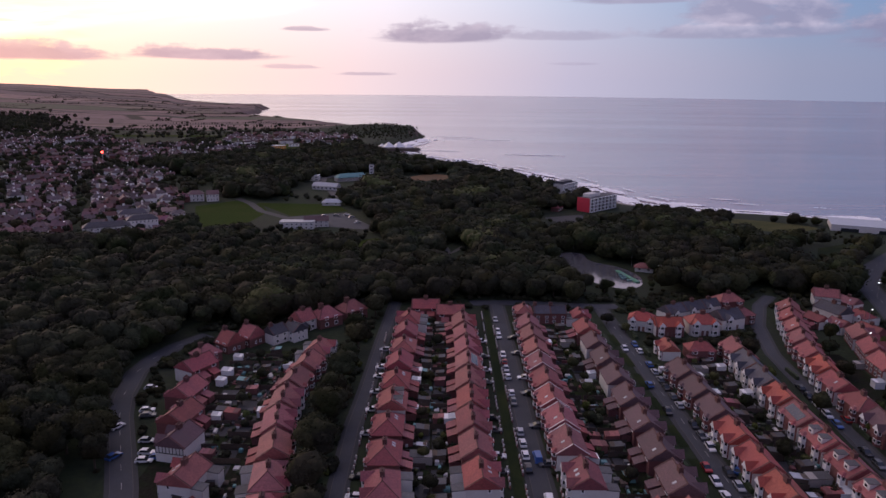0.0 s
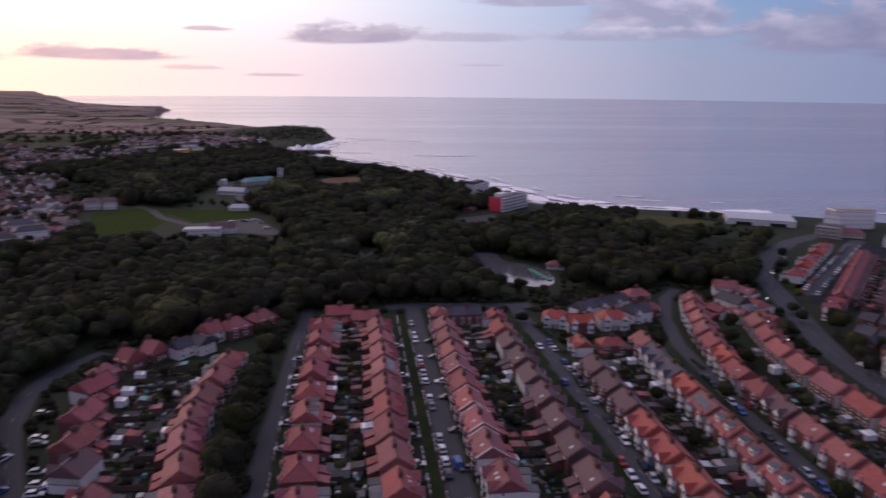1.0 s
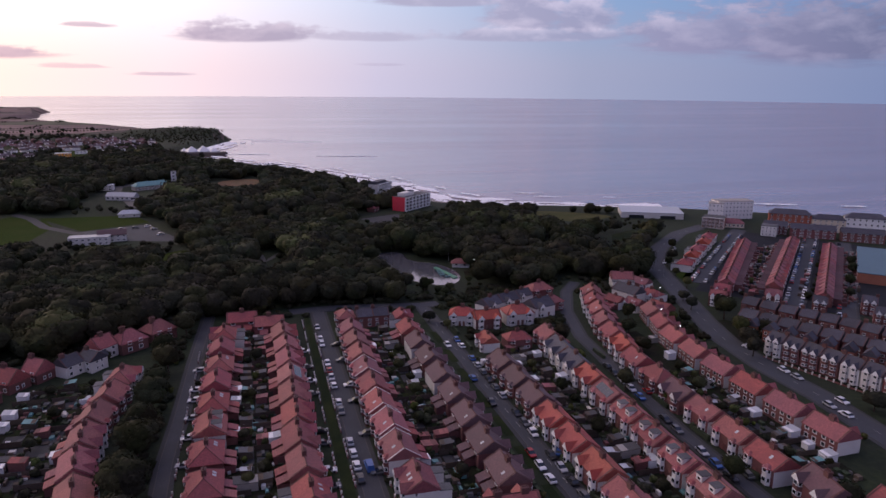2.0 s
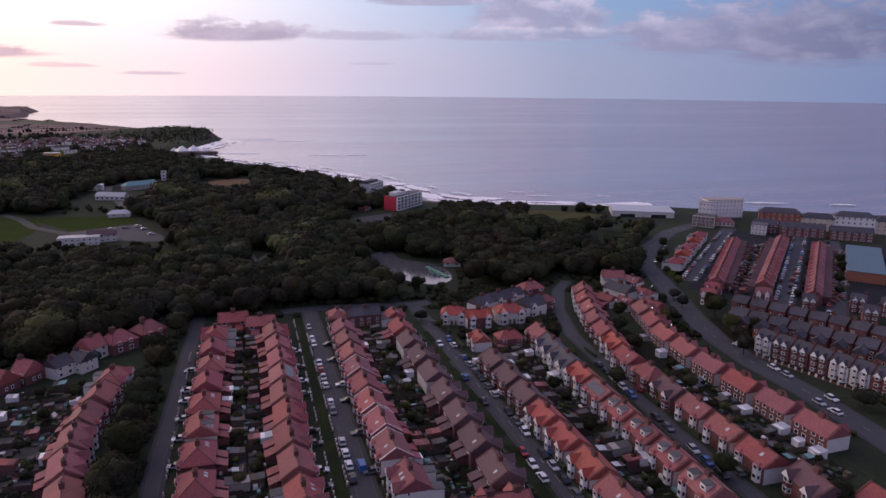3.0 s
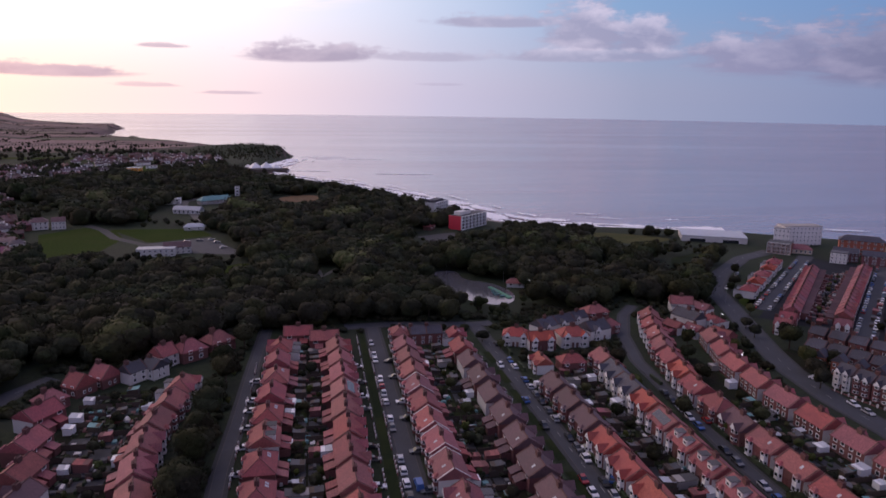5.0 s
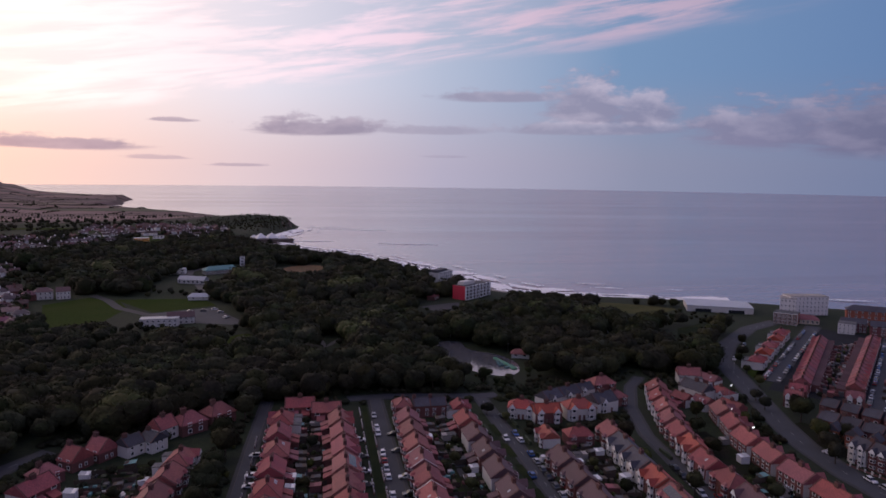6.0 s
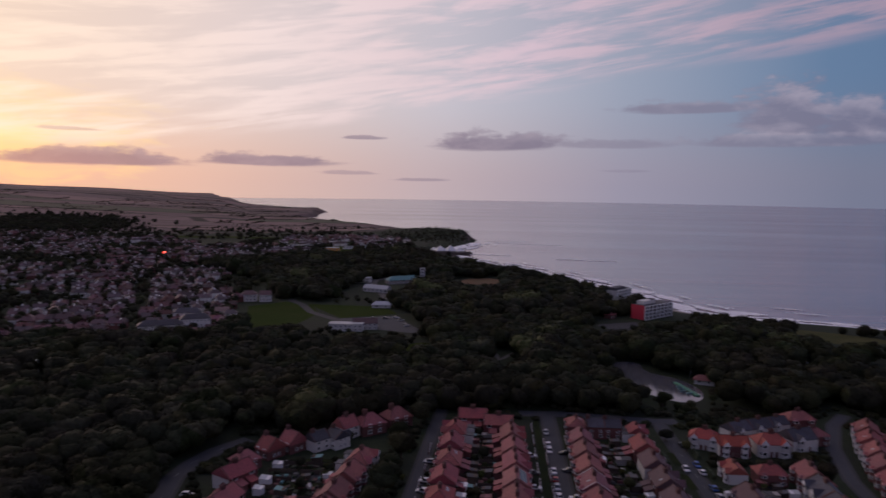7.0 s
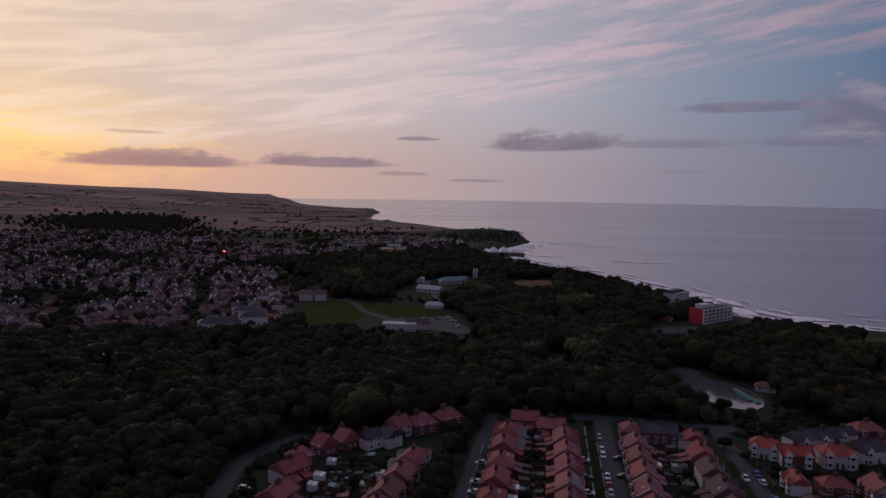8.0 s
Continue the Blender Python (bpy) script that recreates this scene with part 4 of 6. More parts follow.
row(["red_gable_white", "orange_gable", "orange_gable", "orange_gable", "grey_brick", "grey_brick", "grey_brick"], [(78, 117), (78, 160), (77.5, 212)], 13.6, 180, "semis with white bays")
row(["red_dormer", "red_dormer", "red_dormer", "red_dormer", "red_panels", "orange_gable", "grey_white", "grey_white", "red_gable"], [(99, 116), (100, 165), (101, 200), (103, 232)], 12.8, 180, "semis and white terrace")
row(["red_gable_white", "red_gable_white", "red_gable_white", "brown_gable", "hip_brick", "red_gable_white", "orange_gable", "red_gable", "red_gable"], [(121.5, 124), (121.5, 165), (123, 200), (129, 230), (138, 258), (146, 278)], 13.6, 180, "red roofed semis on the curving street")
row(["plain_red"], [(148.0, 132), (146.5, 160), (145.5, 190), (148, 215), (158, 248)], 15.5, 0, "semis along the main road")
put_house("white_gable_end", 169, 291, 70)
put_house("grey_white", 161, 270, 20)
for k, x, y, t, s in [("red_gable_white", 175.5, 284, 205, 0.75), ("hip_white", 170, 266, 200, 0.75), ("white_gable_end", 156, 256, 200, 0.7), ("red_gable", 163, 247, 200, 0.8), ("red_gable_white", 150, 262, 20, 0.7)]:
    put_house(k, x, y, t, s, group="houses by the junction")
# B: east front
row(["hip_white", "hip_white", "red_gable", "red_long", "red_long", "red_gable", "red_gable"], [(-38, 122), (-41.5, 148), (-45, 170), (-46, 192), (-44, 212), (-41.5, 230)], 14.0, 0, "row facing the tree-lined street")
# A: the curving road
A_BEND = [("detached_hip", -81.5, 221.0, 140, 0.85), ("detached_gable", -76.5, 232.0, 55, 0.92), ("detached_gable", -70.5, 238.5, 55, 0.92), ("detached_slate", -62.0, 240.5, 140, 0.85), ("detached_slate", -55.5, 243.5, 50, 0.85),
          ("detached_white", -54.5, 254.0, 140, 0.95), ("detached_hip", -46.5, 259.5, 130, 1.05), ("detached_hip", -37.5, 268.0, 130, 1.05)]
put_house("red_gable", -55, 124, 170)
put_house("white_gable_end", -60.5, 143, 170)
put_house("timbered", -68, 160, 168)
put_house("red_gable", -72.5, 173, 168)
put_house("red_gable", -76.5, 189, 168)
put_house("red_gable_white", -80, 208, 150)
for k, x, y, t, sc in A_BEND:
    put_house(k, x, y, t, sc, group="detached houses on the bend")
# the ends of the streets by the park
put_house("villa_plain", 40, 265, 90, 0.8)
put_house("villa_plain", 46.4, 265, 90, 0.8)
put_house("hip_brick", 33, 268, 180, 0.8)
put_house("white_gable_end", 55, 263, 0, 0.75)
for k, x, y, t, s in [("orange_hip", 79, 258, 250, 0.9), ("orange_gable", 87, 252, 270, 0.9), ("orange_hip", 101, 254, 270, 1.0), ("blue_slate", 94, 268, 300, 0.9), ("blue_slate", 103, 272, 290, 0.9),
                      ("blue_slate", 113, 260, 290, 1.0), ("blue_slate", 112, 278, 290, 0.8), ("hip_brick", 123, 284, 280, 0.9), ("hip_brick", 121, 266, 290, 0.8),
                      ("orange_gable", 80, 229, 180, 0.75), ("hip_brick", 91, 228, 270, 0.8)]:
    put_house(k, x, y, t, s)
put_house("red_long", 51, 128, 90)
put_house("brown_gable", 124, 116, 170, 1.0)
put_house("red_gable_white", 133, 104, 180, 1.0)
put_house("grey_brick", 158, 118, 200, 0.9)
# the tall terrace beyond the main road, and the brick wings of the next one behind it
for i in range(10):
    f = i / 8
    put_house("villa_white" if i in (0, 4, 5) else "villa", 180.5 + 16 * f, 198 - 52 * f, 197, 0.76, group="tall terrace on the main road")
for i in range(10):
    put_house("orange_outrigger", 184.0 + 3.1 * i, 216.0 - 6.1 * i, -58, 0.9, group="brick wings behind the terrace")
row(["villa_plain"], [(188.5, 229), (224, 160)], 7.4, 180, "slate terrace behind", 0.0, 0.86)
row(["villa_plain"], [(201, 244), (222, 208), (244, 154)], 7.6, 180, "terraces near the sea", 0.0, 0.8)
# terraces running down to the sea front
for line, turn in (([(212, 270), (281, 345)], 180), ([(229, 259), (314, 344)], 0), ([(240, 240), (322, 323)], 180)):
    row(["terrace_red"], line, 6.9, turn, "red terraces near the sea", 0.0, 0.76)
for x, y in ((204, 262), (196, 254), (221, 249), (231, 233), (252, 228), (260, 220), (244, 214)):
    put_house("villa_red" if y > 240 else "villa", x, y, 225, 0.72, group="gabled villas at the ends of the terraces")
for i in range(5):
    put_house("orange_gable" if i % 2 else "hip_white", 217 + 13.0 * i, 310 + 13.4 * i, 315, 0.84, group="white gabled houses by the junction")
# ---------- trees ----------
ICO_T = (1 + 5 ** 0.5) / 2
ICO_V = np.array([(-1, ICO_T, 0), (1, ICO_T, 0), (-1, -ICO_T, 0), (1, -ICO_T, 0), (0, -1, ICO_T), (0, 1, ICO_T), (0, -1, -ICO_T), (0, 1, -ICO_T), (ICO_T, 0, -1), (ICO_T, 0, 1), (-ICO_T, 0, -1), (-ICO_T, 0, 1)]) / math.hypot(1, ICO_T)
ICO_F = [(0, 11, 5), (0, 5, 1), (0, 1, 7), (0, 7, 10), (0, 10, 11), (1, 5, 9), (5, 11, 4), (11, 10, 2), (10, 7, 6), (7, 1, 8), (3, 9, 4), (3, 4, 2), (3, 2, 6), (3, 6, 8), (3, 8, 9), (4, 9, 5), (2, 4, 11), (6, 2, 10), (8, 6, 7), (9, 8, 1)]


def crown_arrays(seed, rx, rz, quads, leaf, lobes=9):
    """Leaf clumps over a dome of overlapping boughs; corners and faces."""
    g = np.random.default_rng(seed)
    boughs = [(0, 0, 0.02, 0.84)]
    for i in range(lobes - 1):
        a, rr = i * 2.4 + g.uniform(-0.4, 0.4), g.uniform(0.30, 0.52)
        boughs.append((math.cos(a) * rr, math.sin(a) * rr, g.uniform(-0.25, 0.36), g.uniform(0.42, 0.56)))
    V, Fq = [], []
    weight = np.array([b[3] ** 2 for b in boughs])
    pick = g.choice(len(boughs), quads, p=weight / weight.sum())
    for i in pick:
        lx, ly, lz, lr = boughs[i]
        n = g.normal(size=3)
        n[2] = abs(n[2]) * 1.1 - 0.2
        n /= np.linalg.norm(n)
        p = (np.array([lx, ly, lz]) + n * lr * g.uniform(0.90, 1.13)) * (rx, rx, rz)
        m = n + g.normal(size=3) * 0.36
        m /= np.linalg.norm(m)
        u = np.cross(m, g.normal(size=3))
        u /= np.linalg.norm(u)
        w = np.cross(m, u)
        a, c = leaf * g.uniform(0.6, 1.3), leaf * g.uniform(0.5, 1.0)
        k = len(V)
        V += [p - u * a, p + w * c * 0.8 + u * a * 0.1, p + u * a, p - w * c]
        Fq.append((k, k + 3, k + 2, k + 1))
    for lx, ly, lz, lr in boughs:
        k = len(V)
        V += [(np.array([lx, ly, lz]) + v * lr * g.uniform(0.90, 1.02)) * (rx, rx, rz) for v in ICO_V]
        Fq += [(k + a, k + b, k + c, k + c) for a, b, c in ICO_F]
    return np.array(V), Fq


def tri_faces(faces):
    return [f if f[2] != f[3] else f[:3] for f in faces]


def make_tree(seed, rx, rz, tall, leaf_mat, label, quads=1000, leaf=0.33):
    g = random.Random(seed)
    t = thing("tree", label, "tree")
    b = Build()
    b.tube((0, 0, -0.3), (0.1, 0, tall * 0.45), 0.38, 0.26, 7)
    for k in range(5):
        a = k * 1.26 + g.uniform(-0.3, 0.3)
        r = rx * g.uniform(0.45, 0.7)
        b.tube((0.1, 0, tall * g.uniform(0.25, 0.42)), (math.cos(a) * r, math.sin(a) * r, tall * g.uniform(0.6, 0.78)), 0.17, 0.05, 5)
    b.tube((0.1, 0, tall * 0.45), (0, 0.1, tall * 0.85), 0.24, 0.05, 5)
    part("trunk", b, "bark", t)
    V, Fq = crown_arrays(seed, rx, rz, quads, leaf)
    V = V + (0, 0, tall - rz * 0.95)
    me = bpy.data.meshes.new("crown")
    me.from_pydata(V.tolist(), [], tri_faces(Fq))
    me.materials.append(M[leaf_mat])
    me.shade_smooth()
    me.update()
    c = new("crown", me)
    c.parent = t
    return t


TREES = [make_tree(11, 5.0, 4.2, 10.5, "leaf", "dark green broadleaf tree with full rounded crown"), make_tree(12, 4.3, 4.8, 11.5, "leaf", "dark green broadleaf tree with tall crown"),
         make_tree(13, 5.8, 4.0, 9.5, "leaf", "wide spreading dark green tree"), make_tree(14, 4.2, 4.0, 9.5, "leaf_light", "lighter green broadleaf tree"),
         make_tree(15, 4.6, 4.2, 10.0, "leaf_brown", "broadleaf tree turning brown")]
USED = [False] * len(TREES)


def put_tree(i, x, y, s=1.0, z=None, group=""):
    z = height1(x, y) if z is None else z
    m = at(x, y, z, rng.uniform(0, 360), s)
    if USED[i]:
        ob = stamp(TREES[i], m)
    else:
        ob, USED[i] = TREES[i], True
        ob.matrix_basis = m
    if group:
        ob["group"] = group


# big trees along the street beside row B, and others that stand alone
for x, y, s in [(-27.5, 268, 1.0), (-30.5, 232, 1.05), (-32, 217, 0.9), (-32, 203, 1.15), (-33, 190, 0.95), (-32.5, 177, 1.2), (-34, 167, 0.8), (-32, 157, 1.2), (-31.5, 141, 1.15), (-30, 126, 1.1), (-33, 246, 0.95), (-26, 279, 1.0)]:
    put_tree(rng.choice([0, 2, 0]), x, y, s, 0.0, "round street trees")
for x, y, s in [(107, 224, 0.8), (106, 207, 0.6), (111, 184, 0.65), (119, 172, 0.5), (132, 176, 0.6), (134, 212, 0.6), (170, 198, 0.7), (176, 208, 0.75), (176, 152, 0.7), (182, 146, 0.8), (188, 215, 0.7),
                (152, 226, 0.5), (163, 238, 0.5), (180, 250, 0.6), (184, 262, 0.55), (110, 130, 0.7), (126, 112, 0.8), (88, 158, 0.55), (90, 186, 0.5), (66, 262, 0.5), (71, 252, 0.45), (205, 300, 0.45), (212, 318, 0.5), (186, 236, 1.0), (179, 217, 0.9), (191, 246, 0.7), (198, 280, 0.6), (222, 330, 0.6), (236, 352, 0.6), (262, 248, 0.5), (276, 262, 0.6), (296, 281, 0.6), (307, 293, 0.6), (154, 234, 0.55), (146, 244, 0.7), (139, 231, 0.6)]:
    put_tree(rng.choice([0, 1, 2, 3]), x, y, s, 0.0, "garden and roadside trees")

# the woods: outline, and the clearings in them
WOODS = [
    [(-88, 118), (-79, 135), (-90, 165), (-100, 190), (-107, 215), (-104, 236), (-90, 254), (-74, 256), (-60, 262), (-46, 272), (-30, 286), (-12, 286), (2, 284), (10, 293), (30, 293), (60, 290), (76, 290), (85, 298), (112, 296),
     (130, 300), (152, 312), (176, 300), (190, 300), (200, 330), (225, 362), (250, 390), (262, 430), (285, 485), (235, 520), (170, 538), (140, 505), (128, 560), (105, 590), (86, 640), (62, 690), (20, 735), (-30, 790), (-70, 850),
     (-110, 930), (-150, 905), (-190, 850), (-300, 800), (-330, 740), (-270, 700), (-200, 640), (-190, 560), (-155, 560), (-165, 430), (-175, 398), (-205, 388), (-260, 380), (-330, 340), (-330, 118)],
]
CLEAR = [
    [(-160, 440), (-190, 520), (-160, 552), (-80, 538), (-62, 505), (-44, 455), (-46, 436), (-80, 432), (-108, 436)],
    [(-56, 402), (-40, 420), (-34, 402), (-47, 387)],
    [(62, 384), (81, 386), (82, 366), (94, 355), (110, 352), (108, 338), (100, 328), (97, 314), (86, 308), (70, 320), (63, 345)],
    [(-4, 408), (16, 398), (8, 370), (-2, 372)],
    [(-142, 600), (-118, 690), (-70, 745), (-66, 715), (-86, 600), (-98, 560), (-110, 566)],
    [(-40, 708), (10, 728), (10, 664), (-32, 662)],
    [(60, 490), (95, 522), (96, 500), (140, 532), (150, 520), (110, 495), (92, 470), (84, 452)],
    [(196, 486), (212, 492), (262, 462), (250, 448), (208, 436)],
    [(166, 392), (176, 402), (178, 386), (170, 382)],
    [(92, 512), (104, 494), (126, 500), (146, 532), (130, 552)],
    [(96, 588), (116, 590), (124, 606), (104, 622)],
    [(250, 440), (268, 486), (322, 464), (302, 424)],
    [(-192, 358), (-160, 380), (-164, 386), (-190, 372)],
    [(200, 388), (222, 402), (245, 412), (240, 392), (215, 372)],
]


# lamps that stand in the park and by the roads: place, turn
LAMPS = [(1, 406, 200), (20, 395, 180), (76, 392, 250), (100, 354, 200), (107, 327, 200), (206, 347, 220), (186, 317, 200), (-117, 384, 180), (198, 300, 220), (-219, 317, 160), (-182, 345, 160), (-268, 589, 180),
         (153, 233, 20), (149, 214, 10), (170, 260, 30)]
for lx, ly, _ in LAMPS[:12]:
    CLEAR.append([(lx - 3, ly + 3), (lx + 3, ly + 3), (lx + 3, ly - 3), (lx - 3, ly - 3)])


def in_wood(x, y, tall=8.0):
    """Inside the wood, with the south banks of the clearings kept low and open."""
    if not any(inside(x, y, w) for w in WOODS):
        return False
    return not any(inside(x, y, c) for c in CLEAR)


def low_bank(x, y, tall=9.5):
    """The bank on the near side of a clearing, where only bushes grow."""
    return any(inside(x * k, y * k, c) for c in CLEAR for k in (1.0 + tall * 0.35 / 95, 1.0 + tall * 0.7 / 95, 1.0 + tall / 95))


REACH = np.linspace(1.0, 1.6, 31)


def room_to_shore(x, y):
    """How tall a tree may grow before it would stand above the line of the shore behind it."""
    d = coast_distance(x * REACH, y * REACH)
    out = np.nonzero(d < 0)[0]
    return 99.0 if not len(out) else EYE_Z - (EYE_Z - SEA_Z) / REACH[out[0]]


def plant_woods():
    """The nearest trees stand singly; the rest of the wood is one mass of crowns."""
    g = random.Random(21)
    spots, seen = [], set()
    cell = 7.7
    for j in range(int(118 / cell), int(940 / cell)):
        for i in range(int(-330 / cell), int(300 / cell)):
            x, y = (i + g.uniform(0.1, 0.9)) * cell, (j + g.uniform(0.1, 0.9)) * cell
            if y > 480 and (i + j) % 2:
                continue
            if in_wood(x, y) and coast_distance(np.array([x]), np.array([y]))[0] > 14:
                spots.append((x, y))
    spots.sort(key=lambda p: math.hypot(p[0] * 1.0, p[1]))
    zs = height([p[0] for p in spots], [p[1] for p in spots])
    kinds = [0, 0, 1, 2, 1, 0, 3, 4]
    single = 0
    V, Fc, off = {}, {}, {}
    lows = {m: [crown_arrays(40 + s, 1.0, 0.9, q, lf, lb) for s in range(4)] for m, q, lf, lb in (("mid", 270, 0.085, 7), ("far", 64, 0.14, 4))}
    for (x, y), z in zip(spots, zs):
        room = room_to_shore(x, y) if y > 330 and x > -150 else 99.0
        if room < 3.0:
            continue
        big = noise.noise((x * 0.02, y * 0.02, 3.0))
        s = g.uniform(0.82, 1.10) + big * 0.25
        s = min(s, (room - z + 1.0) / 10.5)
        if low_bank(x, y):
            s *= g.uniform(0.2, 0.38)
        k = kinds[int((big * 0.5 + 0.5) * 6.0 + g.uniform(0, 2)) % 8]
        edge = math.hypot(x, y) < 330 and single < 150
        if edge:
            put_tree(k, x, y, s, float(z), "trees of the park wood")
            single += 1
            continue
        far = "far" if y > 520 else "mid"
        leafy = ("leaf", "leaf", "leaf", "leaf_light", "leaf_brown")[k]
        tmpl, fq = lows[far][g.randrange(4)]
        a = g.uniform(0, math.tau)
        c, sn = math.cos(a), math.sin(a)
        R = g.uniform(5.2, 8.4) * s * (1.25 if far == "far" else 1.0)
        P = np.stack([tmpl[:, 0] * c - tmpl[:, 1] * sn, tmpl[:, 0] * sn + tmpl[:, 1] * c, tmpl[:, 2]], -1) * (R, R, R * g.uniform(0.85, 1.15))
        P += (x, y, z + g.uniform(4.2, 7.5) * s)
        o = off.get(leafy, 0)
        V.setdefault(leafy, []).append(P)
        Fc.setdefault(leafy, []).extend([tuple(o + i for i in f) for f in tri_faces(fq)])
        off[leafy] = o + len(P)
    names = {"leaf": "dense dark green wood of broadleaf trees", "leaf_light": "lighter green trees scattered through the wood", "leaf_brown": "brownish trees scattered through the wood"}
    for k in V:
        me = bpy.data.meshes.new("woodland")
        me.from_pydata(np.concatenate(V[k]).tolist(), [], Fc[k])
        me.materials.append(M[k])
        me.shade_smooth()
        me.update()
        tagged(new("woodland", me), names[k], "woodland", kind="stuff")


plant_woods()
# ---------- fields, lake and open spaces ----------
patch("lawn", [(-162, 442), (-188, 520), (-166, 546), (-140, 530), (-128, 500), (-132, 458)], "field", "broad mown green playing field", "lawn", 0.05)
patch("lawn", [(-146, 537), (-84, 535), (-70, 506), (-108, 484)], "field", "mown green beside the car park", "lawn", 0.05)
ribbon("path", [(-166, 556), (-150, 535), (-134, 503), (-112, 480), (-98, 466)], 6.0, "paving", "pale tarmac drive across the green", "path", 0.09)
patch("road", [(-109, 481), (-71, 498), (-49, 454), (-49, 440), (-82, 450)], "asphalt", "grey asphalt car park", "car park", 0.08)
patch("lawn", rounded([(-55, 403), (-40, 419), (-34, 402), (-47, 388)]), "field", "small lawn among trees", "lawn", 0.05)
patch("lawn", rounded([(-36, 704), (6, 724), (5, 670), (-28, 668)]), "dry", "dry brown grass clearing", "lawn", 0.1)
patch("lawn", rounded([(198, 486), (212, 490), (256, 462), (248, 450), (209, 440)]), "meadow", "pale mown grass above the beach", "lawn", 0.06)
patch("lawn", rounded([(202, 292), (216, 306), (222, 312), (226, 306), (212, 290)], 1), "field", "small green at the junction", "lawn", 0.06)
patch("lawn", [(208, 372), (222, 398), (244, 410), (238, 392)], "lawn", "grass beside the park road", "lawn", 0.05)
patch("paving", [(72, 486), (92, 496), (104, 500), (98, 478), (84, 460)], "paving", "pale open yard by the apartments", "pavement", 0.06)
# Y-shaped reflection on water, put in as a pale strip
ribbon("path", [(-2, 405), (2, 392), (4, 377), (12, 395)], 2.6, "kerb", "pale forked strip in place of a water reflection", "path", 0.09)
ribbon("path", [(-188, 363), (-166, 377)], 6.0, "paving", "pale lane between trees", "path", 0.09)
patch("lawn", [(-240, 880), (-150, 862), (-120, 915), (-140, 1000), (-225, 1010)], "field", "green slopes beyond the wood", "lawn", 0.5, drape=True)
patch("lawn", [(-420, 980), (-290, 960), (-200, 1090), (-330, 1140)], "lawn", "strip of green behind the town", "lawn", 0.5, drape=True)

LAKE = rounded([(64, 382), (80, 384), (79, 362), (93, 353), (100, 334), (96, 316), (85, 310), (71, 324), (66, 345), (65, 362)])
patch("water", LAKE, "pond", "still lake reflecting the pale sky", "lake", 0.06)
b = Build()
b.box(-0.9, -11, 0.05, 0.9, 11, 0.55)
b.box(-1.6, -11, 0.05, -0.9, -8, 0.45)
bar("landing_stage", b, "dock", "long green landing stage on the lake", "jetty", m=at(92.5, 333, 0.05, 14))


def rowing_boat():
    b = Build()
    lo = [(-1.4, -0.45, 0), (0.8, -0.5, 0), (1.7, 0, 0.1), (0.8, 0.5, 0), (-1.4, 0.45, 0)]
    b.solid(lo, [(x * 1.1, y * 1.35, 0.55) for x, y, _ in lo])
    boat = thing("rowing_boat", "small green rowing boat moored at the stage", "boat")
    part("hull", b, "turquoise", boat)
    b = Build()
    b.box(-0.5, -0.55, 0.52, -0.1, 0.55, 0.6)
    part("seat", b, "wood", boat)
    return boat


boat = rowing_boat()
boat.matrix_basis = at(92.0, 326, 0.1, 14)
for i in range(1, 4):
    stamp(boat, at(89.8 + i * 0.2, 326 + i * 3.6, 0.1, 14 + rng.uniform(-8, 8)))["group"] = "boats at the stage"


def pavilion(x, y, turn, w, d, h, tile, label, wall="render"):
    p = thing("pavilion", label, "pavilion", m=at(x, y, 0, turn))
    b = Build()
    b.box(-d / 2, -w / 2, 0, d / 2, w / 2, h)
    part("wall", b, wall, p)
    b = Build()
    roof_solid(b, w, d, h, h + d * 0.33, "hip", 0.7)
    part("roof", b, tile, p)
    for yy in (-w / 4, w / 4):
        window(p, d / 2 + 0.01, yy, 0.9, 1.6, 1.2)
        window(p, -d / 2 - 0.01, yy, 0.9, 1.6, 1.2, 180)
    return p


pavilion(104, 344, 250, 9, 5, 2.8, "tile_red", "boathouse with red roof beside the lake")
pavilion(115, 351, 230, 7, 5, 3.2, "tile_red", "small kiosk with red roof among trees")
pavilion(-86, 531, 270, 14, 6, 3.0, "tin", "low white cafe pavilion with pale roof")
b = Build()
b.box(-1.2, -1.2, 0, 1.2, 1.2, 1.2)
b.tube((0, 0, 1.2), (0, 0, 6.5), 0.9, 0.5, 8)
b.tube((0, 0, 6.5), (0, 0, 9.0), 0.7, 0.05, 8)
bar("monument", b, "render", "slim white stone monument among trees", "monument", m=at(172, 393))

# ---------- beach and breakers ----------
shore = COAST[4:18]


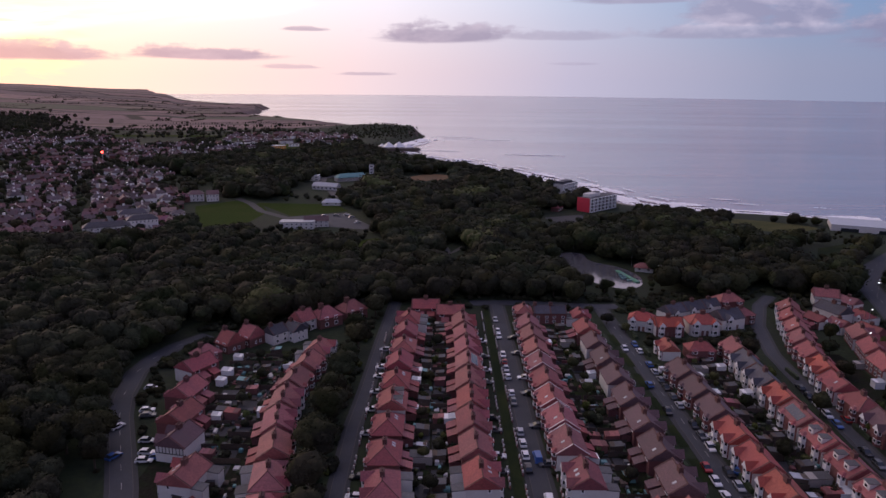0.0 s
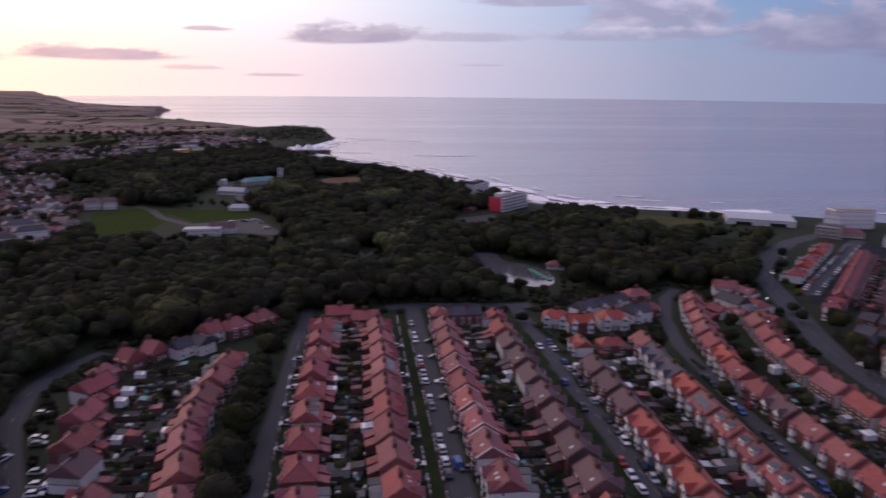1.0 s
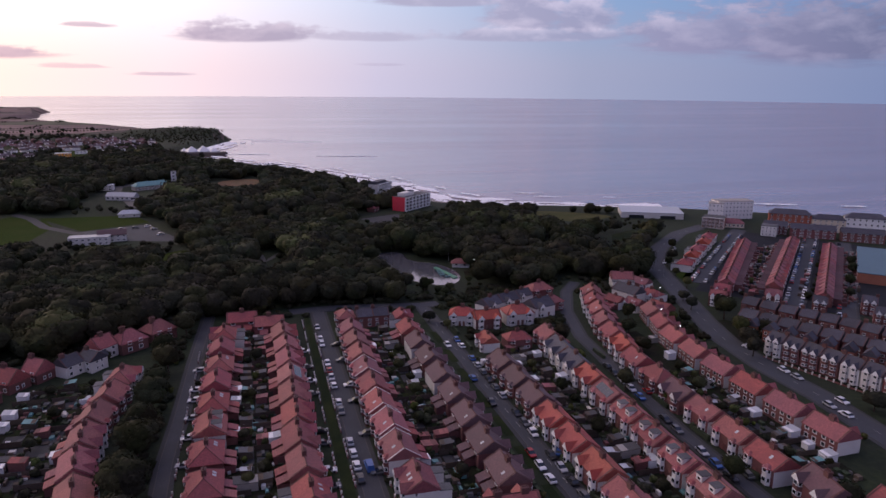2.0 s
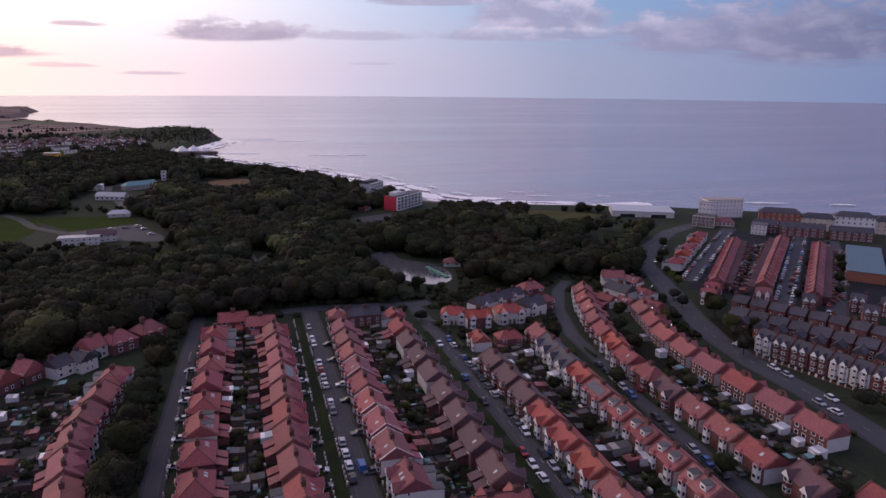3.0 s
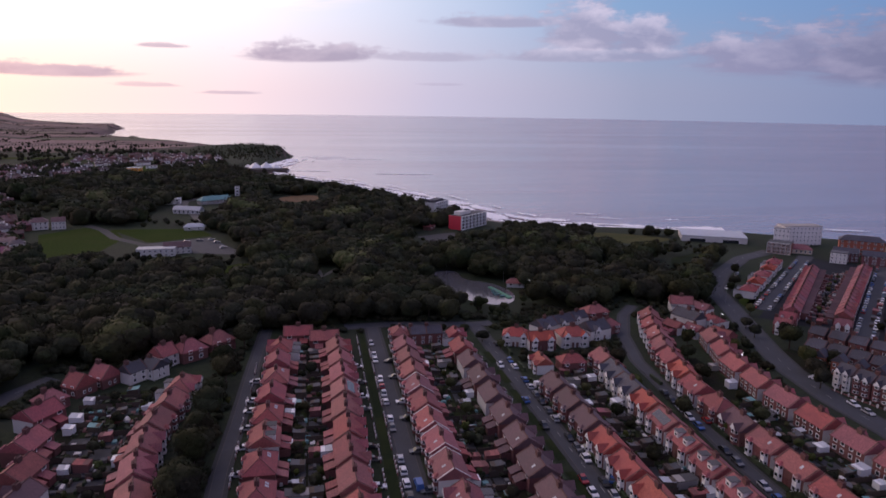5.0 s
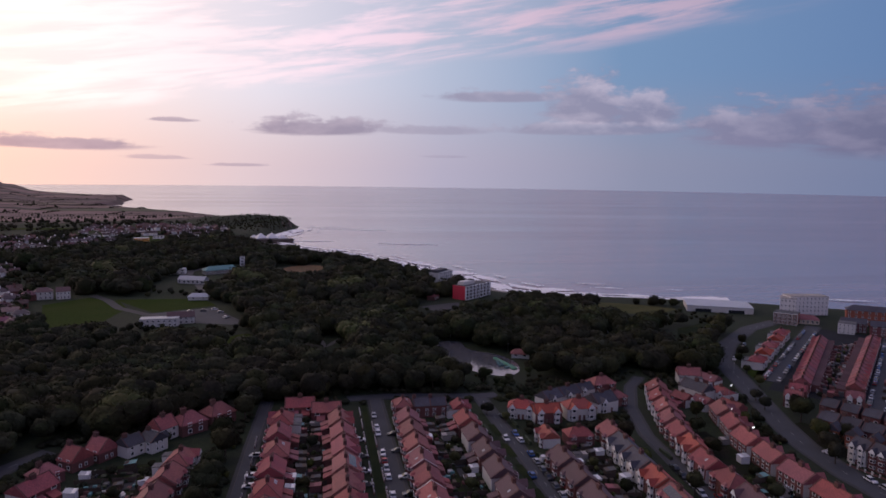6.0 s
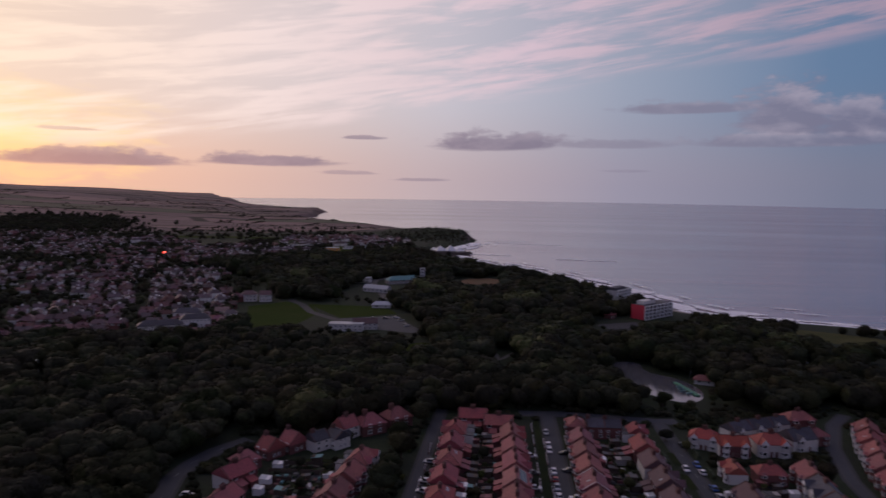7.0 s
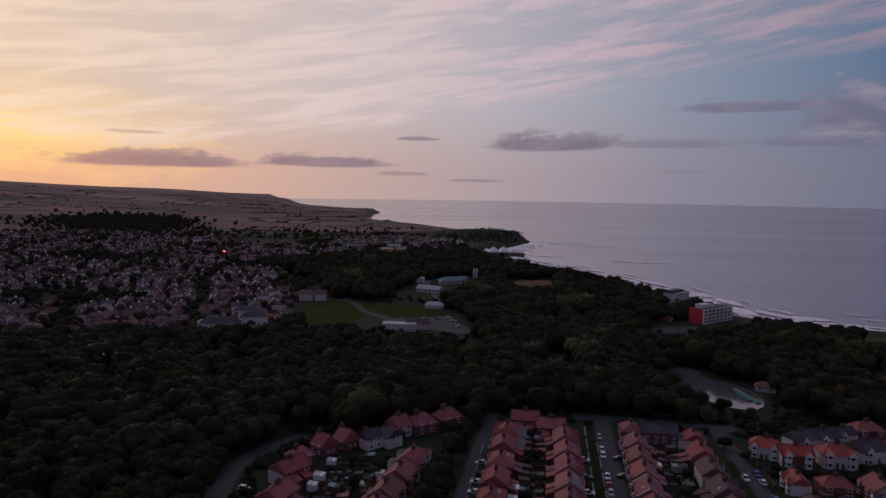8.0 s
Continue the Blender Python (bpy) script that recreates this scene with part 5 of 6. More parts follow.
def surf(offset, width, wave, seed, label, lo=0, hi=None, z=0.06):
    """A ragged white line of foam lying along the shore, that many metres out."""
    g = random.Random(seed)
    b = Build()
    line = shore[lo:hi]
    for (ax, ay), (bx, by) in zip(line, line[1:]):
        L = math.hypot(bx - ax, by - ay)
        n = max(1, int(L / 3.0))
        nx, ny = -(by - ay) / L, (bx - ax) / L
        if nx * 1 + ny * 1 < 0:
            nx, ny = -nx, -ny
        for i in range(n):
            t = i / n
            x, y = ax + (bx - ax) * t, ay + (by - ay) * t
            v = noise.noise((x * 0.03, y * 0.03, seed))
            if v < wave:
                continue
            o = offset + 5 * noise.noise((x * 0.012, y * 0.012, seed + 5.0)) + 1.5 * noise.noise((x * 0.09, y * 0.09, seed + 9.0))
            w = width * (v - wave) * 2.0 * (1.0 + 0.5 * noise.noise((x * 0.15, y * 0.15, seed + 2.0)))
            s = 3.0
            z += 0.0004
            ux, uy = (bx - ax) / L * s, (by - ay) / L * s
            b.poly([(x + nx * (o - w), y + ny * (o - w), SEA_Z + z), (x + ux + nx * (o - w * 0.8), y + uy + ny * (o - w * 0.8), SEA_Z + z),
                    (x + ux + nx * (o + w), y + uy + ny * (o + w), SEA_Z + z), (x + nx * (o + w * 0.9), y + ny * (o + w * 0.9), SEA_Z + z)][::-1])
    bar("surf", b, "foam", label, "surf", kind="stuff")


surf(4, 9.0, -0.6, 3, "white surf breaking along the beach", lo=2)
surf(17, 6.5, -0.45, 4, "white surf breaking along the beach", lo=2, z=0.3)
surf(32, 6.0, -0.3, 5, "thin breaking waves near the beach", lo=3, z=0.55)
surf(52, 2.4, 0.10, 6, "thin breaking waves near the beach", z=0.8)
for x, y, l, w, t in [(252, 614, 26, 6.0, -18), (120, 985, 70, 9, -14), (-5, 1035, 60, 5, -12), (60, 1240, 120, 3, -14), (20, 1290, 80, 3, -10), (150, 980, 40, 2, -14)]:
    b = Build()
    g = random.Random(int(x + y))
    crest = [(-l / 2 + l * k / 14, w / 2 * (1 - abs(k - 7) / 7.4) * g.uniform(0.55, 1.1)) for k in range(15)]
    low, top = [(x0, -h0, 0) for x0, h0 in crest], [(x0, h0, 0) for x0, h0 in reversed(crest)]
    b.solid(low + top, [(x0, y0 * 0.6, 0.35) for x0, y0, _ in low + top])
    bar("breaker", b, "foam", "white crest of a breaking wave", "wave", "breakers out at sea", m=at(x, y, SEA_Z + 0.3, t))
ribbon("sand", [(p[0] * 0.985, p[1] * 0.985) for p in COAST[4:14]], 16, "sand", "strip of wet grey sand", "beach", -0.02, drape=True)
# ---------- larger buildings ----------
def block(name, label, x, y, turn, length, depth, h, wall, roof="flat", tile="felt", storeys=3, bays=6, front="", end="", z=None, trim="", fill=(0.5, 0.5)):
    """A long building, front to +x, with a window for each bay and storey, front and left end."""
    z = height1(x, y) if z is None else z
    k = thing(name, label, "building", m=at(x, y, z, turn))
    hx, hy = depth / 2, length / 2
    b = Build()
    b.box(-hx, -hy, -1.0, hx, hy, h, 0)
    part("wall", b, wall, k)
    if end:
        for s in (-1, 1):
            b = Build()
            b.box(-hx - 0.1, s * hy - 0.15, -0.5, hx + 0.1, s * hy + 0.15, h + 0.3)
            part("end_wall", b, end, k)
    b = Build()
    if roof == "flat":
        b.box(-hx - 0.2, -hy - 0.2, h, hx + 0.2, hy + 0.2, h + 0.35)
    else:
        roof_solid(b, length, depth, h, h + min(depth * 0.32, 5.0), roof, 0.4)
    part("roof", b, tile, k)
    sh = h / storeys
    for i in range(bays):
        yy = -hy + length * (i + 0.5) / bays
        for j in range(storeys):
            window(k, hx + 0.02, yy, j * sh + sh * (0.5 - fill[1] / 2), round(length / bays * fill[0], 2), round(sh * fill[1], 2))
    if trim:
        for j in range(storeys + 1):
            b = Build()
            b.box(hx, -hy, j * sh - 0.1, hx + 1.3, hy, j * sh + 0.15)
            part("balcony", b, trim, k)
        for i in range(bays + 1):
            yy = -hy + length * i / bays
            b = Build()
            b.box(hx, yy - 0.15, 0, hx + 1.35, yy + 0.15, h)
            part("pier", b, trim, k)
    return k


# apartments on the sea front: crimson end wall, white balconies
apt = block("apartment_block", "modern apartments, crimson end wall, white balconies", 117.5, 524, -46, 34, 11, 10.0, "render", storeys=4, bays=7, trim="frame", z=0, fill=(0.8, 0.78))
b = Build()
b.box(-5.6, -17.35, 0, 5.6, -17.02, 10.5)
part("end_panel", b, "pink_red", apt, "crimson cladding panel")
b = Build()
b.box(-4.5, -12, 10.3, 1.5, 2, 12.8)
part("penthouse", b, "render", apt)
b = Build()
b.box(-3.0, -1, 12.8, 1.0, 2, 13.6)
part("plant_room", b, "felt", apt)
curve = block("apartment_block", "white curved apartments behind the crimson block", 107, 606, -38, 24, 10, 8.5, "render", storeys=3, bays=6, trim="frame", z=0, fill=(0.8, 0.78))
b = Build()
b.box(-4, -10, 8.8, 3, 8, 10.4)
part("penthouse", b, "slate", curve)
block("low_hall", "low red brick hall near the apartments", 86, 515, -30, 10, 6, 3.0, "brick", "hip", "tile_red", 1, 3, z=0)

# the sea front on the right
block("hotel", "large white hotel with flat roof", 337, 432, -98, 27, 11, 14.0, "white_paint", "flat", "pale", 5, 10, z=-1, fill=(0.36, 0.45))
block("hotel", "cream gabled wing of the white hotel", 323, 431, 232, 10, 11, 13.0, "white_paint", "flat", "pale", 4, 4, z=-1, fill=(0.36, 0.45))
block("brick_flats", "red brick flats with balconies", 304, 406, 225, 14, 10, 7.0, "brick_orange", storeys=3, bays=5, trim="render", z=0)
block("restaurant", "low lit restaurant with red roof", 316, 404, 240, 16, 8, 3.2, "cream", "hip", "tile_red", 1, 6, z=0)
for nm, lb, x, y, ln, h, w, tl, st, by in [("terrace_block", "tall orange brick terrace with slate roof", 352, 391, 26, 13.0, "brick_orange", "slate", 4, 7), ("terrace_block", "tall cream terrace with slate roof", 370, 376, 20, 11.0, "cream", "slate", 4, 6),
                                           ("terrace_block", "tall pink and white terrace with slate roof", 388, 364, 24, 13.5, "white_paint", "slate", 4, 7), ("terrace_block", "tall cream terrace on the sea front", 409, 350, 26, 11.5, "cream", "slate", 4, 7),
                                           ("terrace_block", "tall orange brick terrace on the sea front", 432, 334, 26, 12.0, "brick_orange", "slate", 4, 7), ("terrace_block", "tall white terrace on the sea front", 455, 318, 26, 12.0, "white_paint", "slate", 4, 7)]:
    block(nm, lb, x, y, 234, ln, 8.5, h * 0.88, w, "hip", tl, st, by, z=-1, fill=(0.36, 0.5))
for x, y, ln, t in [(345, 362, 26, 234), (366, 344, 24, 234), (330, 378, 14, 234)]:
    block("terrace_block", "red brick terrace with slate roof behind the front", x, y, t, ln, 8, 6.0, "brick", "gable", "slate", 3, 6, z=0)
block("terrace_block", "white painted corner building", 322, 374, 225, 9, 8, 6.5, "render", "flat", "felt", 3, 4, z=0)
block("sports_hall", "long low hall with pale metal roof", 284, 455, -114, 44, 28, 6.0, "render", "flat", "tin", 1, 2, z=-2)
block("warehouse", "large brick hall with blue grey flat roof", 316, 286, 135, 66, 17, 5.0, "brick_orange", "flat", "teal_roof", 2, 12, z=0, fill=(0.3, 0.4))

# by the green
block("inn", "white roadside inn with flat bays", -95, 444, 272, 22, 8, 4.5, "render", "flat", "tin", 2, 7, z=0)
block("inn", "white inn wing with brown tiled roof", -84, 451, 280, 16, 8, 4.5, "render", "gable", "tile_brown", 2, 5, z=0)
block("theatre_hall", "long low hall with pale roof in the wood", -103, 610, 250, 24, 8, 3.6, "render", "gable", "tin", 1, 6)
block("theatre_hall", "pale roofed shed in the wood", -129, 668, 272, 20, 9, 4.5, "white_paint", "flat", "tin", 2, 4)
block("theatre_hall", "grey stepped seating hall in the wood", -88, 668, 300, 32, 10, 4.0, "pale", "hip", "turquoise", 2, 5)
tw = block("tower", "square pale tower above trees", -74, 720, 270, 4.5, 4.5, 9.0, "white_paint", "flat", "felt", 3, 1)
ribbon("path", [(-86, 566), (-96, 600), (-114, 640), (-118, 680), (-100, 712)], 9.0, "kerb", "pale forecourt lane between halls in the wood", "path", 0.12, drape=True)
for x, y, ln, t, h in [(-203, 409, 26, 297, 8.0), (-189, 427, 18, 297, 9.0), (-205, 452, 18, 290, 8.0)]:
    block("guest_house", "long white guest house with grey roof", x, y, t, ln, 8, h, "white_paint", "hip", "slate", 3, 8, z=0, fill=(0.4, 0.45))
block("guest_house", "white house beside the green", -196, 545, 285, 12, 8, 6.0, "render", "hip", "tile_brown", 2, 4, z=0)
block("guest_house", "white gabled house beside the green", -183, 546, 285, 9, 8, 6.0, "render", "gable", "tile_brown", 2, 4, z=0)
block("school_hall", "amber clad hall with flat roof", -216, 922, 275, 17, 10, 5.5, "yellow", "flat", "tin", 2, 6)
block("school_hall", "long low white hall", -178, 880, 280, 30, 10, 3.2, "render", "flat", "tin", 1, 8)
for x, y in [(-190, 985), (-165, 990), (-205, 965), (-290, 985), (-262, 990), (-330, 860), (-315, 850), (-298, 838), (-280, 828)]:
    block("flats", "pale block of flats beyond the wood", x, y, 275, 13, 8, 5.5, "white_paint", "flat", "felt", 2, 3)

# white pyramid tents on a round sea wall
b = Build()
ringp = [(math.cos(i * math.tau / 24), math.sin(i * math.tau / 24)) for i in range(24)]
b.solid([(c * 32, s * 17, SEA_Z - 1) for c, s in ringp], [(c * 30, s * 15, -3.0) for c, s in ringp])
bar("sea_wall", b, "rock", "dark stone platform at the water's edge", "sea wall", m=at(-64, 1036))
for i, (x, y, r, h) in enumerate([(-80, 1036, 8.5, 8.5), (-65, 1037, 8.5, 9), (-51, 1034, 7, 6.5), (-91, 1048, 4, 5)]):
    p = thing("pyramid_pavilion", "white pyramid pavilion on the sea wall", "pavilion", "white pyramids", m=at(x, y, -3.0, 20))
    b = Build()
    b.solid([(-r, -r, 0), (r, -r, 0), (r, r, 0), (-r, r, 0)], [(-r, -r, 1.5), (r, -r, 1.5), (r, r, 1.5), (-r, r, 1.5)])
    part("base", b, "pale", p)
    b = Build()
    b.solid([(-r, -r, 1.5), (r, -r, 1.5), (r, r, 1.5), (-r, r, 1.5)], [(-0.2, -0.2, h), (0.2, -0.2, h), (0.2, 0.2, h), (-0.2, 0.2, h)])
    part("roof", b, "frame", p)

# ---------- the town beyond the wood ----------
TOWN = [(-243, 372), (-214, 382), (-186, 386), (-172, 402), (-172, 440), (-198, 520), (-208, 560), (-212, 645), (-282, 705), (-342, 745), (-312, 805), (-240, 870), (-250, 960), (-420, 1000),
        (-560, 1130), (-800, 1120), (-1000, 900), (-700, 560), (-420, 372)]

ESTATE = [(-330, 968), (-244, 1030), (-150, 1022), (-128, 1100), (-150, 1190), (-240, 1215), (-350, 1190)]


def town_house(label, wall, tile, hip):
    k = thing("town_house", label, "house")
    b = Build()
    b.box(-4, -5.6, -1, 4, 5.6, 5.2)
    if not hip:
        for s in (-1, 1):
            tri = [(-4, s * 5.6, 5.2), (4, s * 5.6, 5.2), (0, s * 5.6, 7.9)]
            b.poly(tri if s < 0 else tri[::-1])
    part("wall", b, wall, k)
    b = Build()
    roof_solid(b, 11.2, 8, 5.2, 8.0, "hip" if hip else "gable", 0.3)
    part("roof", b, tile, k)
    b = Build()
    b.box(-0.5, -0.8, 7.0, 0.5, 0.8, 9.2)
    part("chimney", b, "pot", k)
    for y in (-2.6, 2.6):
        window(k, -4.02, y, 3.2, 2.2, 1.3, 180)
    return k


TOWN_KINDS = [("white_paint", "tile_dull", True), ("brick", "tile_old", True), ("white_paint", "tile_dull", False), ("render", "tile_old", False), ("brick", "tile_old", False)]
TOWN_LABELS = ["white town house with brown hipped roof", "brick town house with red hipped roof", "white town house with brown gabled roof", "pale rendered town house with old red gabled roof", "brick town house with old red gabled roof"]


def build_town():
    g = random.Random(5)
    store, spots = [None] * 5, []
    th = radians(28)
    for j in range(-25, 86):
        for i in range(-110, 90):
            if i % 8 == 0 or g.random() < 0.12:
                continue
            u, v = i * 12.4 + g.uniform(-1.2, 1.2), j * 19.0 + (5.0 if j % 2 else -1.0) + g.uniform(-1.5, 1.5)
            x, y = u * math.cos(th) - v * math.sin(th) - 420 + 18 * math.sin(v * 0.012), u * math.sin(th) + v * math.cos(th) + 600
            bend = noise.noise((x * 0.004, y * 0.004, 4.0))
            x, y = x + 60 * bend, y + 60 * noise.noise((x * 0.004, y * 0.004, 8.0))
            if inside(x, y, ESTATE) or (inside(x, y, TOWN) and noise.noise((x * 0.011, y * 0.011, 9.0)) < 0.28):
                spots.append((x, y, math.degrees(th) + 90 + 40 * bend + g.uniform(-7, 7) + (90 if g.random() < 0.2 else 0)))
    spots.sort(key=lambda p: math.hypot(p[0], p[1]))
    zs = height([p[0] for p in spots], [p[1] for p in spots])
    far = {}
    for n, ((x, y, turn), z) in enumerate(zip(spots, zs)):
        k = g.randrange(5)
        s = g.uniform(0.70, 0.94)
        if n < 44:
            if store[k] is None:
                store[k] = town_house(TOWN_LABELS[k], *TOWN_KINDS[k])
                store[k].matrix_basis = at(x, y, float(z), turn, s)
                store[k]["group"] = "houses of the town"
            else:
                stamp(store[k], at(x, y, float(z), turn, s))
            continue
        wall, tile, hip = TOWN_KINDS[k]
        m = at(x, y, float(z), turn, s)
        tmp = Build()
        tmp.box(-4, -5.6, -1, 4, 5.6, 5.2)
        tmp.box(-0.5, -0.8, 7.0, 0.5, 0.8, 9.2)
        if not hip:
            for sg in (-1, 1):
                tmp.poly([(-4, sg * 5.6, 5.2), (4, sg * 5.6, 5.2), (0, sg * 5.6, 7.9)])
        for key, src in ((wall, tmp), (tile, None)):
            if src is None:
                src = Build()
                roof_solid(src, 11.2, 8, 5.2, 8.0, "hip" if hip else "gable", 0.3)
            d = far.setdefault(key, Build())
            o = len(d.v)
            d.v += [tuple(m @ Vector(p)) for p in src.v]
            d.f += [tuple(o + q for q in f) for f in src.f]
            d.m += [0] * len(src.f)
    names = {"white_paint": "white walls of far town houses", "brick": "brick walls of far town houses", "render": "grey white walls of far town houses", "tile_dull": "brown roofs of far town houses", "tile_old": "dull red roofs of far town houses"}
    for key, d in far.items():
        bar("distant_town", d, key, names[key], "town", kind="stuff")
    return spots


TOWN_SPOTS = build_town()


def scatter_far_trees():
    """Trees between the town's houses, hedgerows on the slopes and scrub along the cliffs."""
    g = random.Random(31)
    tm = [crown_arrays(70 + s, 1.0, 0.9, 14, 0.26, 2) for s in range(3)]
    V, Fc, o = [], [], 0
    spots = []
    for _ in range(10500):
        x, y = g.uniform(-1000, -165), g.uniform(370, 1180)
        if not inside(x, y, TOWN):
            continue
        if noise.noise((x * 0.011, y * 0.011, 9.0)) < 0.28 and (g.random() < 0.42):
            continue
        spots.append((x, y, g.uniform(2.0, 4.6)))
    for _ in range(1500):         # dark wood on the lower slopes
        r, a = g.gauss(1600, 95), radians(g.gauss(-33.5, 2.4))
        spots.append((r * math.sin(a), r * math.cos(a), g.uniform(3.0, 6.0)))
    for _ in range(700):          # tree belts between the last houses and the fields
        r, a = g.uniform(1230, 1440), radians(g.uniform(-48, -10))
        if noise.noise((r * 0.012, a * 9.0, 6.0)) > 0.0:
            spots.append((r * math.sin(a), r * math.cos(a), g.uniform(2.4, 4.6)))
    for _ in range(520):          # belt behind the town
        x, y = g.uniform(-900, -150), g.uniform(1010, 1230)
        if abs(y - (1120 + 40 * math.sin(x * 0.01))) < 45 and not inside(x, y, [(-420, 980), (-290, 960), (-200, 1090), (-330, 1140)]):
            spots.append((x, y, g.uniform(2.5, 5.0)))
    for _ in range(1500):         # wood between town, slopes and cliffs
        x, y = g.uniform(-380, -60), g.uniform(780, 1090)
        if noise.noise((x * 0.016, y * 0.016, 2.0)) > -0.05 and not inside(x, y, TOWN) and not inside(x, y, ESTATE) and not inside(x, y, [(-245, 870), (-150, 855), (-115, 915), (-135, 1010), (-230, 1015)]):
            spots.append((x, y, g.uniform(3.0, 5.0)))
    for _ in range(800):          # dark scrub on the headland
        x, y = g.gauss(-105, 70), g.gauss(1250, 45)
        spots.append((x, y, g.uniform(1.0, 1.9)))
    for _ in range(150):          # hedges on the far hills
        r, a = g.uniform(1250, 3000), radians(g.uniform(-46, -12))
        x, y = r * math.sin(a), r * math.cos(a)
        t = -a + g.choice((0, 0, 0.2, -0.25, 1.2))
        for k in range(g.randrange(8, 26)):
            spots.append((x + k * 5.5 * math.cos(t), y + k * 5.5 * math.sin(t), g.uniform(0.9, 2.3) * (1.7 if g.random() < 0.08 else 1)))
    d = coast_distance(np.array([p[0] for p in spots]), np.array([p[1] for p in spots]))
    zs = height([p[0] for p in spots], [p[1] for p in spots])
    for (x, y, s), z, dd in zip(spots, zs, d):
        if dd < 12:
            continue
        P, fq = tm[g.randrange(3)]
        V.append(P * (s, s, s) + (x, y, z + s * 0.95))
        Fc.extend([tuple(o + i for i in f) for f in tri_faces(fq)])
        o += len(P)
    me = bpy.data.meshes.new("distant_trees")
    me.from_pydata(np.concatenate(V).tolist(), [], Fc)
    me.materials.append(M["leaf"])
    me.shade_smooth()
    me.update()
    tagged(new("distant_trees", me), "dark trees and hedges scattered through far streets and fields", "trees", kind="stuff")


scatter_far_trees()
# ---------- gardens ----------
def shed(roof, label, w, d, h, wall="wood", name="garden_shed"):
    k = thing(name, label, "shed")
    b = Build()
    b.box(-d / 2, -w / 2, 0, d / 2, w / 2, h)
    part("wall", b, wall, k)
    b = Build()
    q = [(-d / 2 - 0.15, -w / 2 - 0.15, h - 0.15), (d / 2 + 0.15, -w / 2 - 0.15, h + 0.25), (d / 2 + 0.15, w / 2 + 0.15, h + 0.25), (-d / 2 - 0.15, w / 2 + 0.15, h - 0.15)]
    b.solid([(x, y, z - 0.1) for x, y, z in q], q)
    part("roof", b, roof, k)
    return k


SHEDS = [shed("felt", "timber garden shed with grey felt roof", 2.6, 3.4, 2.1), shed("tin", "garden shed with pale sheet roof", 2.4, 3.6, 2.2), shed("tile_red", "brick outhouse with red roof", 2.8, 3.8, 2.4, "brick"),
         shed("felt", "flat roofed concrete garage with grey roof", 3.2, 5.4, 2.3, "pale", "garage"), shed("tin", "white conservatory with pale glazed roof", 3.2, 3.2, 2.5, "frame", "conservatory"),
         shed("turquoise", "garden shed with blue painted roof", 2.6, 3.2, 2.1)]
FENCE = Build()
for k in range(5):
    FENCE.box(-5.0 + k * 2.0, -0.05, 0, -5.0 + k * 2.0 + 0.1, 0.06, 1.7)
FENCE.box(-5.0, -0.03, 0.05, 3.1, 0.03, 1.6)
FENCE_MESH = FENCE.mesh("garden_fence", "wood")
TAKEN = [False] * len(SHEDS)


def put_shed(i, x, y, turn, group="sheds in the back gardens"):
    m = at(x, y, 0, turn + rng.uniform(-4, 4), rng.uniform(0.72, 1.05))
    if TAKEN[i]:
        ob = stamp(SHEDS[i], m)
    else:
        ob, TAKEN[i] = SHEDS[i], True
        ob.matrix_basis = m
    ob["group"] = group


def shrub_mesh(seed, rx, rz, mat, quads=130, leaf=0.22):
    V, Fq = crown_arrays(seed, rx, rz, quads, leaf)
    V = V + (0, 0, rz * 0.75)
    me = bpy.data.meshes.new("shrub")
    me.from_pydata(V.tolist(), [], tri_faces(Fq))
    me.materials.append(M[mat])
    me.shade_smooth()
    me.update()
    return me


SHRUBS = [shrub_mesh(91, 1.3, 1.1, "leaf"), shrub_mesh(92, 1.0, 1.3, "leaf_light"), shrub_mesh(93, 1.7, 1.5, "leaf")]


def put_shrub(x, y, s=1.0):
    ob = new("shrub", rng.choice(SHRUBS))
    ob.matrix_basis = at(x, y, 0, rng.uniform(0, 360), s)
    tagged(ob, "dark leafy garden shrub", "shrub", "garden shrubs")


